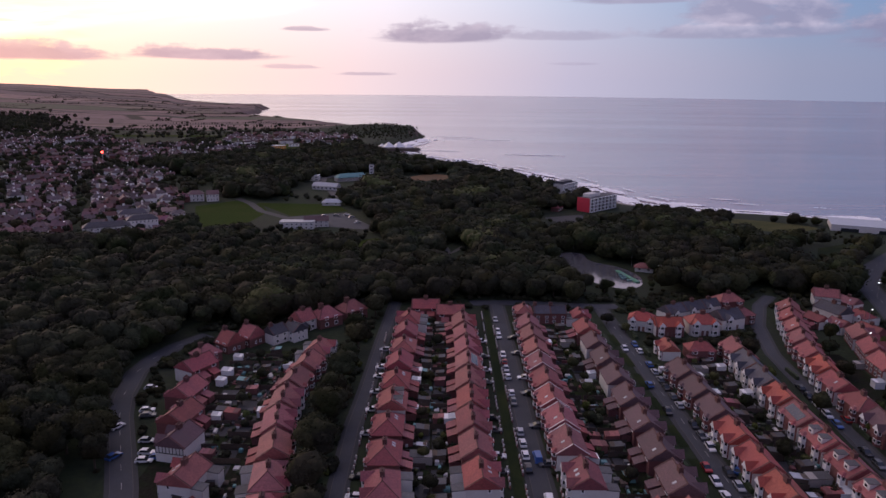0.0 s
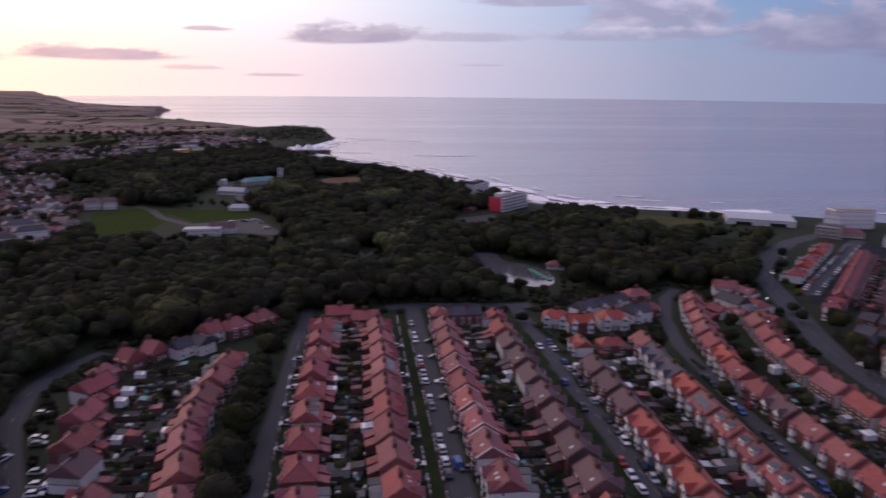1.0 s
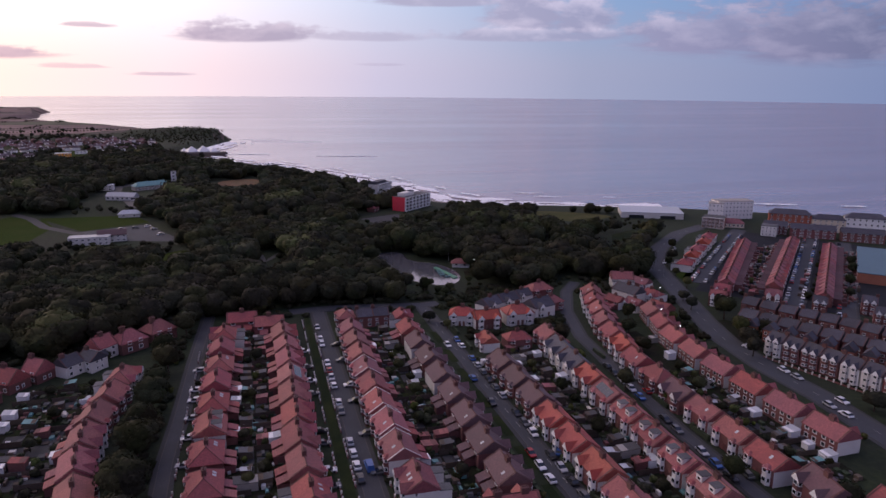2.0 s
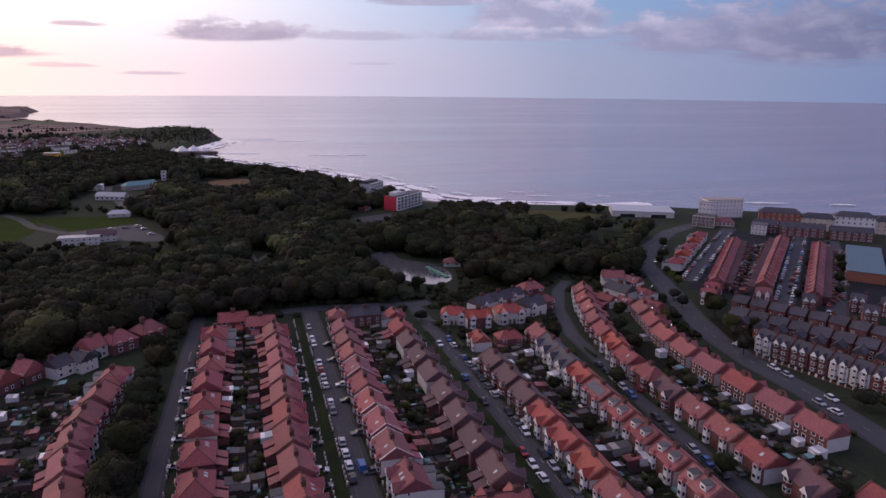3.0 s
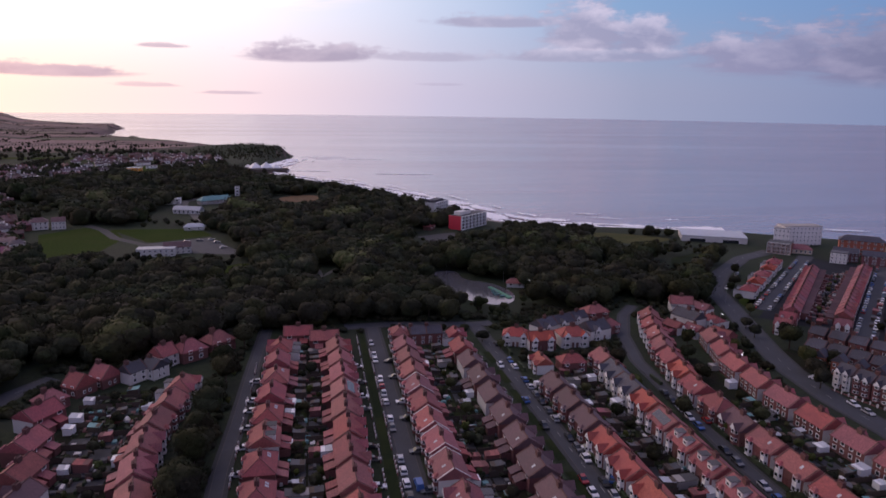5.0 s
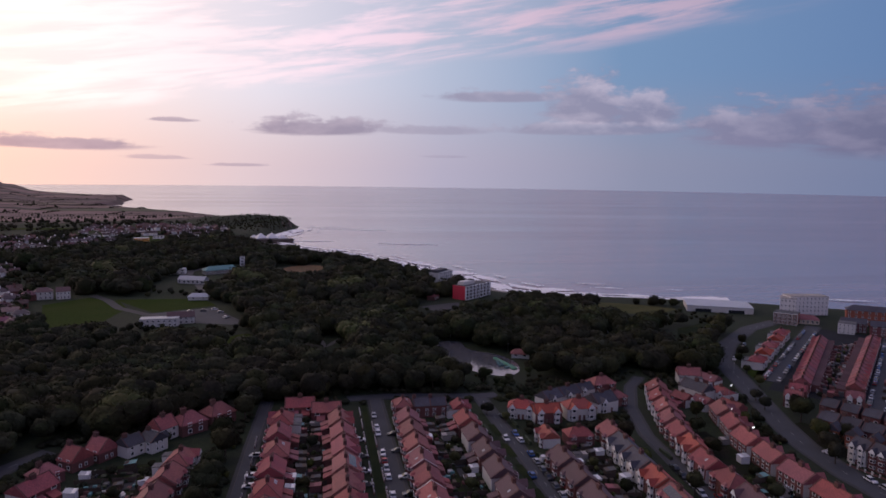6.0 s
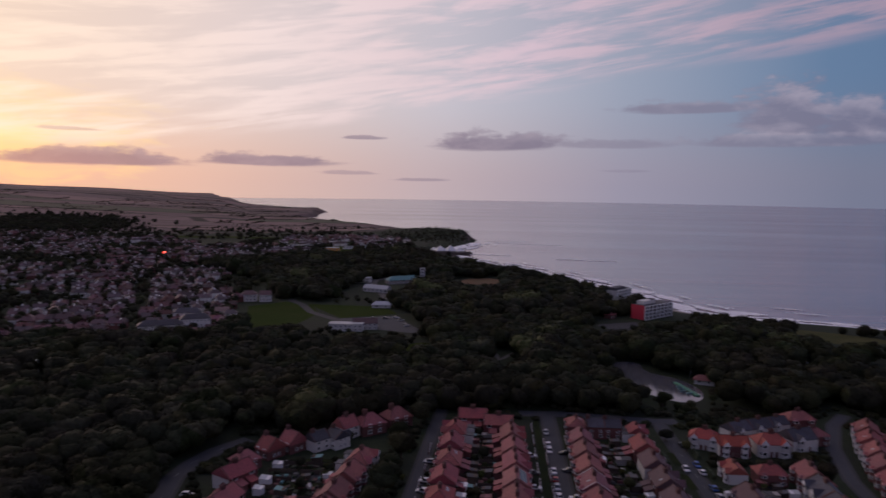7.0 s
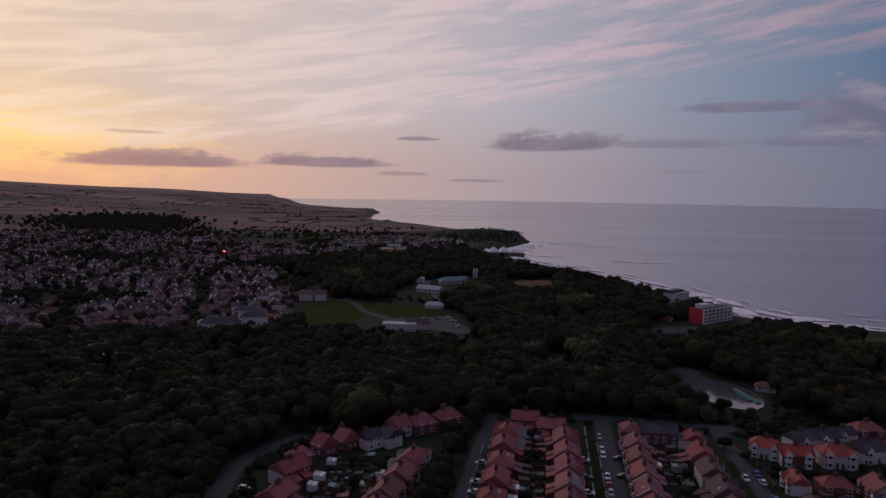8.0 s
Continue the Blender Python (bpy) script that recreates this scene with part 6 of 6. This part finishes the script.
def gardens(x0, x1, y0, y1, lean0=3.2, lean1=3.2):
    """Back to back plots between two rows: boundary fences, lawns, sheds by the middle line, shrubs."""
    mid = (x0 + x1) / 2
    b, p = Build(), Build()
    y = y0
    while y < y1:
        step = rng.uniform(6.2, 7.2)
        for s, edge in ((-1, x0), (1, x1)):
            depth = abs(edge - mid)
            if rng.random() < 0.55:
                fx = (edge + mid) / 2
                ob = new("garden_fence", FENCE_MESH)
                ob.matrix_basis = Matrix.Translation((fx, y, 0)) @ Matrix.Diagonal((depth / 9.0, 1, 1, 1))
                tagged(ob, "brown timber boundary fence between gardens", "fence", "garden fences")
            c0, c1 = sorted((mid + s * 0.3, edge - s * 3.4))
            if rng.random() < 0.6:
                b.poly([(c0 + 1.5, y + 0.5, 0.03), (c1, y + 0.5, 0.03), (c1, y + step - 0.6, 0.03), (c0 + 1.5, y + step - 0.6, 0.03)])
            else:
                p.poly([(c0, y + 0.4, 0.035), (c1, y + 0.4, 0.035), (c1, y + step - 0.5, 0.035), (c0, y + step - 0.5, 0.035)])
            if rng.random() < 0.5:
                put_shed(rng.choice([0, 0, 0, 2, 3, 5, 1, 0, 2, 0]), mid + s * 2.3, y + step * rng.uniform(0.3, 0.7), 0 if s > 0 else 180)
            if rng.random() < 0.16:
                put_shed(4, edge - s * 1.6, y + step * 0.5, 0 if s > 0 else 180, "conservatories behind houses")
            if rng.random() < 0.8:
                put_shrub(mid + s * rng.uniform(0.5, depth - 2), y + rng.uniform(0.5, step), rng.uniform(0.6, 1.3))
        y += step
    c = Build()
    n = int((x1 - x0) * (y1 - y0) / 6)
    for _ in range(n):
        x, yy = rng.uniform(x0 - 0.5, x1 + 0.5), rng.uniform(y0, y1)
        w, d, hh = rng.uniform(0.25, 0.9), rng.uniform(0.25, 1.2), rng.uniform(0.25, 1.0)
        c.box(x - w, yy - d, 0, x + w, yy + d, hh, rng.choice([0, 0, 1, 1, 2, 3, 4, 4, 4, 4, 5]), 0.06)
    bar("garden_clutter", c, ["wood", "felt", "render", "brick", "hedge", "turquoise"], "pots, bins, benches and raised beds in gardens", "garden things", kind="stuff")
    bar("lawn", b, "lawn", "small back garden lawns", "lawn", kind="structure")
    bar("paving", p, "paving", "grey paved back yards", "paving", kind="structure")


patch("soil", [(-74, 120), (-48, 120), (-50, 190), (-50, 232), (-66, 230), (-74, 200)], "soil", "dark soil and rough grass of gardens", "garden", 0.012)
for x0, x1, ya, yb in ((-10.5, 5.0, 118, 262), (36.5, 51, 132, 256), (82, 96, 118, 222), (125.5, 142, 122, 232)):
    patch("soil", [(x0 - 1, ya), (x1 + 1, ya), (x1 + 1, yb), (x0 - 1, yb)], "soil", "dark soil and rough grass of gardens", "garden", 0.012)
gardens(-10.0, 3.6, 120, 262)
gardens(36.6, 50.5, 134, 256)
gardens(82.4, 95.6, 118, 222)
gardens(126.0, 141.8, 122, 190)
gardens(-66, -50, 128, 176)
gardens(-72, -50.5, 178, 226)
for x, y, s in [(-2, 236, 0.5), (-4, 206, 0.35), (-6, 180, 0.38), (-5, 157, 0.42), (-3, 143, 0.45), (44, 216, 0.45), (45, 196, 0.5), (42, 178, 0.4), (46, 148, 0.4), (88, 206, 0.45), (133, 160, 0.4), (-58, 205, 0.45), (-60, 188, 0.4), (-52, 246, 0.5), (-63, 222, 0.4)]:
    put_tree(rng.choice([0, 3, 0]), x, y, s, 0.0, "small garden trees")
for x, y in [(-29, 150), (-30, 166), (-29.5, 212), (-29, 240), (-30, 196)]:
    for k in range(3):
        put_shrub(x + rng.uniform(-1.5, 1.5), y + k * 2.2, rng.uniform(0.9, 1.4))

# verges beside the two wider streets
patch("verge", [(16.9, 130), (19.6, 130), (19.4, 240), (19.3, 284), (17.4, 284), (17.0, 200)], "lawn", "grass verge along the street", "verge", 0.15)
for y in (128, 147, 165, 183, 201, 219, 238):
    patch("verge", [(63.6, y), (66.2, y), (65.8, y + 12), (63.4, y + 12)], "lawn", "grass verge between driveways", "verge", 0.15)


def front_wall(x, y, length, turn):
    """A low garden wall with white posts."""
    w = thing("garden_wall", "low brick front wall with white posts", "wall", "front garden walls", m=at(x, y, 0, turn))
    b = Build()
    b.box(-0.12, -length / 2, 0, 0.12, length / 2, 0.5)
    part("brickwork", b, "brick", w)
    b = Build()
    n = max(2, int(length / 2.4))
    for k in range(n):
        yy = -length / 2 + length * (k + 0.5) / n
        b.box(-0.2, yy - 0.2, 0, 0.2, yy + 0.2, 1.1)
    part("post", b, "render", w)
    return w


fw = front_wall(16.2, 136, 10.0, 0)
for k in range(1, 11):
    stamp(fw, at(16.2, 136 + k * 13.4, 0, 0))
for k in range(0, 10):
    stamp(fw, at(28.2, 140 + k * 13.0, 0, 0))
for k in range(0, 9):
    stamp(fw, at(-22.2 + (0.6 if k > 6 else 0), 124 + k * 15.0, 0, 0))


def hedge(x, y, length, turn, h=1.3):
    b = Build()
    g = random.Random(int(x * 7 + y))
    n = max(2, int(length / 1.2))
    for k in range(n):
        y0, y1 = -length / 2 + length * k / n, -length / 2 + length * (k + 1) / n
        b.box(-0.45 - g.uniform(0, 0.15), y0 - 0.1, 0, 0.45 + g.uniform(0, 0.15), y1 + 0.1, h + g.uniform(-0.15, 0.2), 0, 0.1)
    bar("hedge", b, "hedge", "clipped dark green front hedge", "hedge", "front hedges", m=at(x, y, 0, turn))


for y in range(124, 256, 17):
    hedge(61.5, y, 9, 0)
    hedge(73.6, y + 6, 7, 0)
for k in range(30):
    x0 = rng.choice((-21.0, 13.6, 27.2, 61.0, 74.2, 106.0, 117.4))
    put_shrub(x0 + rng.uniform(-1.2, 1.2), rng.uniform(128, 250 if x0 < 80 else 215), rng.uniform(0.5, 0.95))
for y in range(126, 226, 20):
    hedge(106.6, y, 8, 0)
    hedge(116.8, y + 7, 8, 0)
# ---------- cars ----------
def car(paint, label, length=4.3, width=1.78, van=False):
    k = thing("van" if van else "car", label, "van" if van else "car")
    L, W = length / 2, width / 2
    hood, top = (0.95, 2.15) if van else (0.80, 1.42)
    b = Build()
    side = [(-L, 0.32), (L, 0.32), (L, 0.62), (L - 0.12, hood - 0.08), (L * 0.52, hood), (-L + 0.1, hood + 0.08), (-L, 0.72)]
    n = len(side)
    b.v = [(x, -W, z) for x, z in side] + [(x, W, z) for x, z in side]
    b.f = [tuple(range(n)), tuple(reversed(range(n, 2 * n)))] + [(i, i + n, (i + 1) % n + n, (i + 1) % n) for i in range(n)]
    b.f = [f[::-1] for f in b.f]
    b.m = [0] * len(b.f)
    part("body", b, paint, k)
    x0, x1, r0, r1 = (-L + 0.05, L * 0.62, -L + 0.1, L * 0.30) if van else (-L + 0.12, L * 0.50, -L * 0.62, L * 0.12)
    b = Build()
    b.solid([(x0, -W + 0.05, hood - 0.02), (x1, -W + 0.05, hood - 0.02), (x1, W - 0.05, hood - 0.02), (x0, W - 0.05, hood - 0.02)],
            [(r0, -W + 0.2, top), (r1, -W + 0.2, top), (r1, W - 0.2, top), (r0, W - 0.2, top)])
    part("side_panel" if van else "glasshouse", b, paint if van else "glass", k)
    b = Build()
    if van:
        b.solid([(r1 + 0.12, -W + 0.15, hood + 0.35), (x1 + 0.02, -W + 0.12, hood + 0.05), (x1 + 0.02, W - 0.12, hood + 0.05), (r1 + 0.12, W - 0.15, hood + 0.35)],
                [(r1 + 0.04, -W + 0.22, top - 0.12), (r1 + 0.16, -W + 0.22, top - 0.14), (r1 + 0.16, W - 0.22, top - 0.14), (r1 + 0.04, W - 0.22, top - 0.12)])
        part("windscreen", b, "glass", k)
    else:
        b.box(r0 - 0.05, -W + 0.2, top - 0.03, r1 + 0.05, W - 0.2, top + 0.05, 0, 0.06)
        part("roof", b, paint, k)
    for x in (-L * 0.62, L * 0.62):
        for s in (-1, 1):
            b = Build()
            b.tube((x, s * (W - 0.2), 0.32), (x, s * (W + 0.02), 0.32), 0.32, 0.32, 10)
            part("wheel", b, "rubber", k)
    return k


CARS = [car("paint_white", "white hatchback parked at the kerb"), car("paint_silver", "silver hatchback parked at the kerb"), car("paint_black", "black saloon parked at the kerb", 4.6), car("paint_grey", "dark grey estate car parked at the kerb", 4.6),
        car("paint_red", "red hatchback parked at the kerb", 4.0), car("paint_blue", "dark blue hatchback parked at the kerb"), car("paint_white", "white panel van parked at the kerb", 5.2, 2.0, True), car("paint_blue", "blue panel van parked at the kerb", 5.4, 2.0, True)]
DRIVEN = [False] * len(CARS)


def put_car(i, x, y, turn, z=0.15, group="parked cars"):
    m = at(x, y, z, turn)
    if DRIVEN[i]:
        ob = stamp(CARS[i], m)
    else:
        ob, DRIVEN[i] = CARS[i], True
        ob.matrix_basis = m
    ob["group"] = group


MIX = [0, 0, 0, 1, 1, 2, 3, 5, 4, 2, 0, 3]


def park(line, chance, pitch=6.2, skip=()):
    for (ax, ay), (bx, by) in zip(line, line[1:]):
        L = math.hypot(bx - ax, by - ay)
        for k in range(int(L / pitch)):
            if rng.random() < chance:
                t = (k + 0.5) * pitch / L
                put_car(rng.choice(MIX), ax + (bx - ax) * t, ay + (by - ay) * t, math.degrees(math.atan2(by - ay, bx - ax)) + rng.choice((0, 180)) + rng.uniform(-2, 2))


park([(21.5, 150), (21.3, 270)], 0.5)
park([(66.6, 126), (66.2, 250)], 0.4)
park([(71.4, 130), (70.8, 262)], 0.75)
park([(110.2, 128), (111.8, 168), (115, 215)], 0.6)
park([(114.8, 122), (115.5, 165), (118.8, 205)], 0.5)
park([(171.5, 150), (171.2, 190), (175, 218)], 0.55)
park([(165, 130), (165.8, 185)], 0.3)
park([(206, 288.5), (302, 384.5)], 0.7, 5.6)
park([(211, 284.5), (304, 377.5)], 0.6, 5.6)
park([(224, 245), (336, 358)], 0.85, 5.0)
park([(228, 240), (341, 354)], 0.9, 5.0)
park([(234, 225), (346, 341)], 0.4)
park([(212, 322), (262, 380)], 0.35)
# on driveways, nose to the house
for y in (124, 131, 141, 149, 158, 170, 184, 197, 209, 216, 231, 244):
    if rng.random() < 0.75:
        put_car(rng.choice(MIX), -20.6, y + rng.uniform(-1, 1), 180 + rng.uniform(-6, 6), 0.02, "cars on driveways")
for y in (152, 160, 172, 180, 192, 205, 214, 226, 240):
    if rng.random() < 0.75:
        put_car(rng.choice(MIX), 14.4, y + rng.uniform(-1, 1), rng.uniform(-6, 6), 0.02, "cars on driveways")
    if rng.random() < 0.75:
        put_car(rng.choice(MIX), 26.6, y + 4 + rng.uniform(-1, 1), 180 + rng.uniform(-6, 6), 0.12, "cars on driveways")
for x, y, i, t in [(-75.7, 155.3, 0, 5), (-76.6, 159.2, 0, 0), (-73, 157, 5, 8), (-79, 165.2, 1, 4), (-84.7, 179.7, 3, 12), (-86.2, 182.9, 0, 10), (-91, 198, 0, 0), (-84.2, 157.1, 5, 65), (-90.4, 172.9, 0, 65),
                   (73.8, 166, 0, 180), (73.9, 170, 0, 175), (74.4, 189, 6, 130), (74, 195, 4, 100), (75, 214, 6, 10), (74.2, 153, 5, 60), (24.4, 158, 7, 92), (24.6, 139, 6, 88), (174, 205, 6, 110)]:
    put_car(i, x, y, t, 0.14, "parked cars")
for x, y, t in [(-64, 480, 20), (-69, 490, 15), (-88, 472, 100), (-76, 486, 10), (-58, 462, 40), (-84, 484, 20)]:
    put_car(rng.choice([0, 1, 3]), x, y, t, 0.1, "cars in the car park")
b = Build()


# ---------- street lamps ----------
def street_lamp():
    k = thing("street_lamp", "tall grey street lamp, lit", "street lamp", "street lamps")
    b = Build()
    b.tube((0, 0, 0), (0, 0, 7.6), 0.10, 0.06, 8)
    part("pole", b, "steel", k)
    b = Build()
    b.tube((0, 0, 7.5), (1.2, 0, 7.9), 0.05, 0.04, 6)
    part("arm", b, "steel", k)
    b = Build()
    b.box(0.9, -0.16, 7.82, 1.6, 0.16, 7.98)
    head = part("head", b, "steel", k)
    b = Build()
    b.box(0.95, -0.14, 7.68, 1.55, 0.14, 7.82)
    part("lens", b, [lamp_white], head, "glowing pale lens")
    return k


lamp = street_lamp()
lamp.matrix_basis = at(LAMPS[0][0], LAMPS[0][1], 0, LAMPS[0][2])
TOWN_LAMPS = [(x + 6, y - 5, 180) for x, y, _ in TOWN_SPOTS[20:1400:95]]
for x, y, t in LAMPS[1:] + TOWN_LAMPS:
    stamp(lamp, at(x, y, height1(x, y), t))
mast = thing("signal_mast", "tall mast with red warning light", "mast", m=at(-372, 762, height1(-372, 762)))
b = Build()
b.tube((0, 0, 0), (0, 0, 14), 0.5, 0.3, 8)
part("pole", b, "steel", mast)
b = Build()
b.box(-1.0, -1.0, 14, 1.0, 1.0, 15.8, 0, 0.3)
part("lamp", b, [lamp_red], mast, "red glowing lamp")
# dark yards and parking between the terraces by the sea
patch("yard", [(200, 276), (232, 236), (262, 214), (372, 318), (342, 352), (310, 390)], "tarmac", "dark tarmac yards between terraces", "yard", 0.02)
patch("yard", [(172, 232), (186, 236), (226, 150), (240, 110), (200, 110), (186, 140)], "soil", "dark back yards between terraces", "yard", 0.018)
for k in range(5):
    put_shed(rng.choice([0, 3, 2]), 222 + k * 9.5 + rng.uniform(-2, 2), 263 + k * 9.0, 45)
    put_shed(rng.choice([0, 3, 2]), 240 + k * 9.0 + rng.uniform(-2, 2), 256 + k * 8.6, 45)
for k in range(10):
    put_shrub(218 + k * 8.0 + rng.uniform(-2, 2), 264 + k * 8.0, rng.uniform(0.8, 1.4))
    put_shrub(243 + k * 8.0 + rng.uniform(-2, 2), 252 + k * 7.6, rng.uniform(0.8, 1.4))
# single-storey extensions and yards behind the main-road row
for i, (x, y, k) in enumerate([(139.5, 132, 4), (139, 146, 5), (138.5, 158, 4), (139, 168, 1), (138.5, 180, 4), (137.5, 190, 5), (140, 204, 4), (144, 220, 3)]):
    put_shed(k, x, y, 0, "extensions behind the main road")
for k in range(10):
    y = rng.uniform(132, 245)
    put_shrub(154.5 + max(0.0, y - 205) * 0.35 + rng.uniform(0, 5), y, rng.uniform(0.5, 1.1))
for k in range(9):
    stamp(fw, at(174.8 + 2.15 * k, 192 - 6.9 * k, 0, 17))
for k in range(9):
    stamp(fw, at(19.9, 141 + k * 14.0, 0.02, 0))["label"] = "low front wall with white posts beside the verge"

# low back extensions, walls and bins in the yards of the seafront terraces
b = Build()
for ax, ay, bx, by in ((220, 266, 298, 344), (224, 262, 302, 340), (248, 242, 328, 322), (253, 239, 332, 318)):
    for k in range(110):
        f, o = rng.random(), rng.uniform(-4.2, 4.2)
        x, y = ax + (bx - ax) * f - o * 0.7, ay + (by - ay) * f + o * 0.7
        w, d, hh = rng.uniform(0.4, 1.3), rng.uniform(0.3, 1.0), rng.choice((0.7, 1.0, 1.6, 2.2))
        c0 = [(x + (p * w + q * d) * 0.707, y + (p * w - q * d) * 0.707) for p, q in ((-1, -1), (-1, 1), (1, 1), (1, -1))]
        b.solid([(*c, 0.0) for c in c0], [(*c, hh) for c in c0], rng.choice((0, 0, 1, 1, 2, 3)))
bar("yard_clutter", b, ["brick", "felt", "pale", "wood"], "low extensions, walls and bins in back yards", "yard things", kind="stuff")
patch("lawn", rounded([(203, 286), (206, 304), (219, 312), (218, 298)]), "field", "bright green lawn by the junction", "lawn", 0.06)
for x, y, s in [(43, 301, 0.9), (50, 298, 1.0), (60, 300, 1.05), (66, 306, 0.9), (74, 302, 0.7)]:
    put_tree(rng.choice([3, 0, 1]), x, y, s, 0.0, "trees before the lake")

# pastures behind the town
for line, w in (([(-450, 962), (-354, 994), (-262, 1026)], 44), ([(-240, 1010), (-200, 1030)], 36), ([(-170, 846), (-98, 906)], 34), ([(-560, 1150), (-430, 1172), (-330, 1168)], 40), ([(-205, 930), (-150, 948)], 40)):
    ribbon("pasture", line, w, "field", "green pasture between hedges", "field", 0.1, drape=True)


def undergrowth(areas, gap, seed=77):
    """Bushes that fill the rough ground beside streets and along the edge of the wood."""
    g = random.Random(seed)
    homes = [o.matrix_basis.translation for o in bpy.data.objects if o.parent is None and o.type == "EMPTY" and "house" in o.name or o.name.startswith("semi")]
    lanes = []
    for line, w in STREETS:
        for (ax, ay), (bx, by) in zip(line, line[1:]):
            n = max(1, int(math.hypot(bx - ax, by - ay) / 2))
            lanes += [(ax + (bx - ax) * i / n, ay + (by - ay) * i / n, w / 2 + 2.4) for i in range(n + 1)]
    tm = [crown_arrays(120 + s, 1.0, 0.8, 60, 0.2, 4) for s in range(4)]
    V, Fc, o = [], [], 0
    for poly in areas:
        xs, ys = [p[0] for p in poly], [p[1] for p in poly]
        for _ in range(int((max(xs) - min(xs)) * (max(ys) - min(ys)) / gap ** 2)):
            x, y = g.uniform(min(xs), max(xs)), g.uniform(min(ys), max(ys))
            if not inside(x, y, poly) or any(math.hypot(x - a, y - c) < r for a, c, r in lanes) or any(math.hypot(x - h.x, y - h.y) < 7.5 for h in homes):
                continue
            P, fq = tm[g.randrange(4)]
            R, a = g.uniform(0.9, 2.2), g.uniform(0, math.tau)
            c, s = math.cos(a), math.sin(a)
            P = np.stack([P[:, 0] * c - P[:, 1] * s, P[:, 0] * s + P[:, 1] * c, P[:, 2]], -1) * (R, R, R * g.uniform(0.7, 1.1))
            V.append(P + (x, y, R * 0.45))
            Fc += [tuple(o + i for i in f) for f in tri_faces(fq)]
            o += len(P)
    me = bpy.data.meshes.new("undergrowth")
    me.from_pydata(np.concatenate(V).tolist(), [], Fc)
    me.materials.append(M["leaf"])
    me.shade_smooth()
    me.update()
    tagged(new("undergrowth", me), "dark green bushes and brambles on rough ground", "bushes", kind="stuff")


undergrowth([
    [(-86, 150), (-78, 150), (-86, 190), (-92, 212), (-84, 236), (-70, 250), (-50, 262), (-30, 284), (-34, 290), (-60, 274), (-92, 258), (-97, 232), (-96, 205)],
    [(-36, 276), (-18, 290), (10, 280), (60, 278), (76, 272), (128, 294), (150, 296), (170, 300), (190, 296), (196, 318), (168, 312), (130, 306), (80, 300), (10, 296), (-20, 298)],
    [(134, 284), (160, 250), (168, 262), (182, 290), (170, 304), (152, 304)],
    [(152, 215), (166, 215), (176, 250), (184, 280), (176, 290), (164, 262)],
    [(-31, 120), (-28, 120), (-28.5, 240), (-25, 270), (-34, 270), (-36, 240)],
    [(76, 236), (118, 240), (124, 256), (98, 248), (76, 250)],
], 2.9)
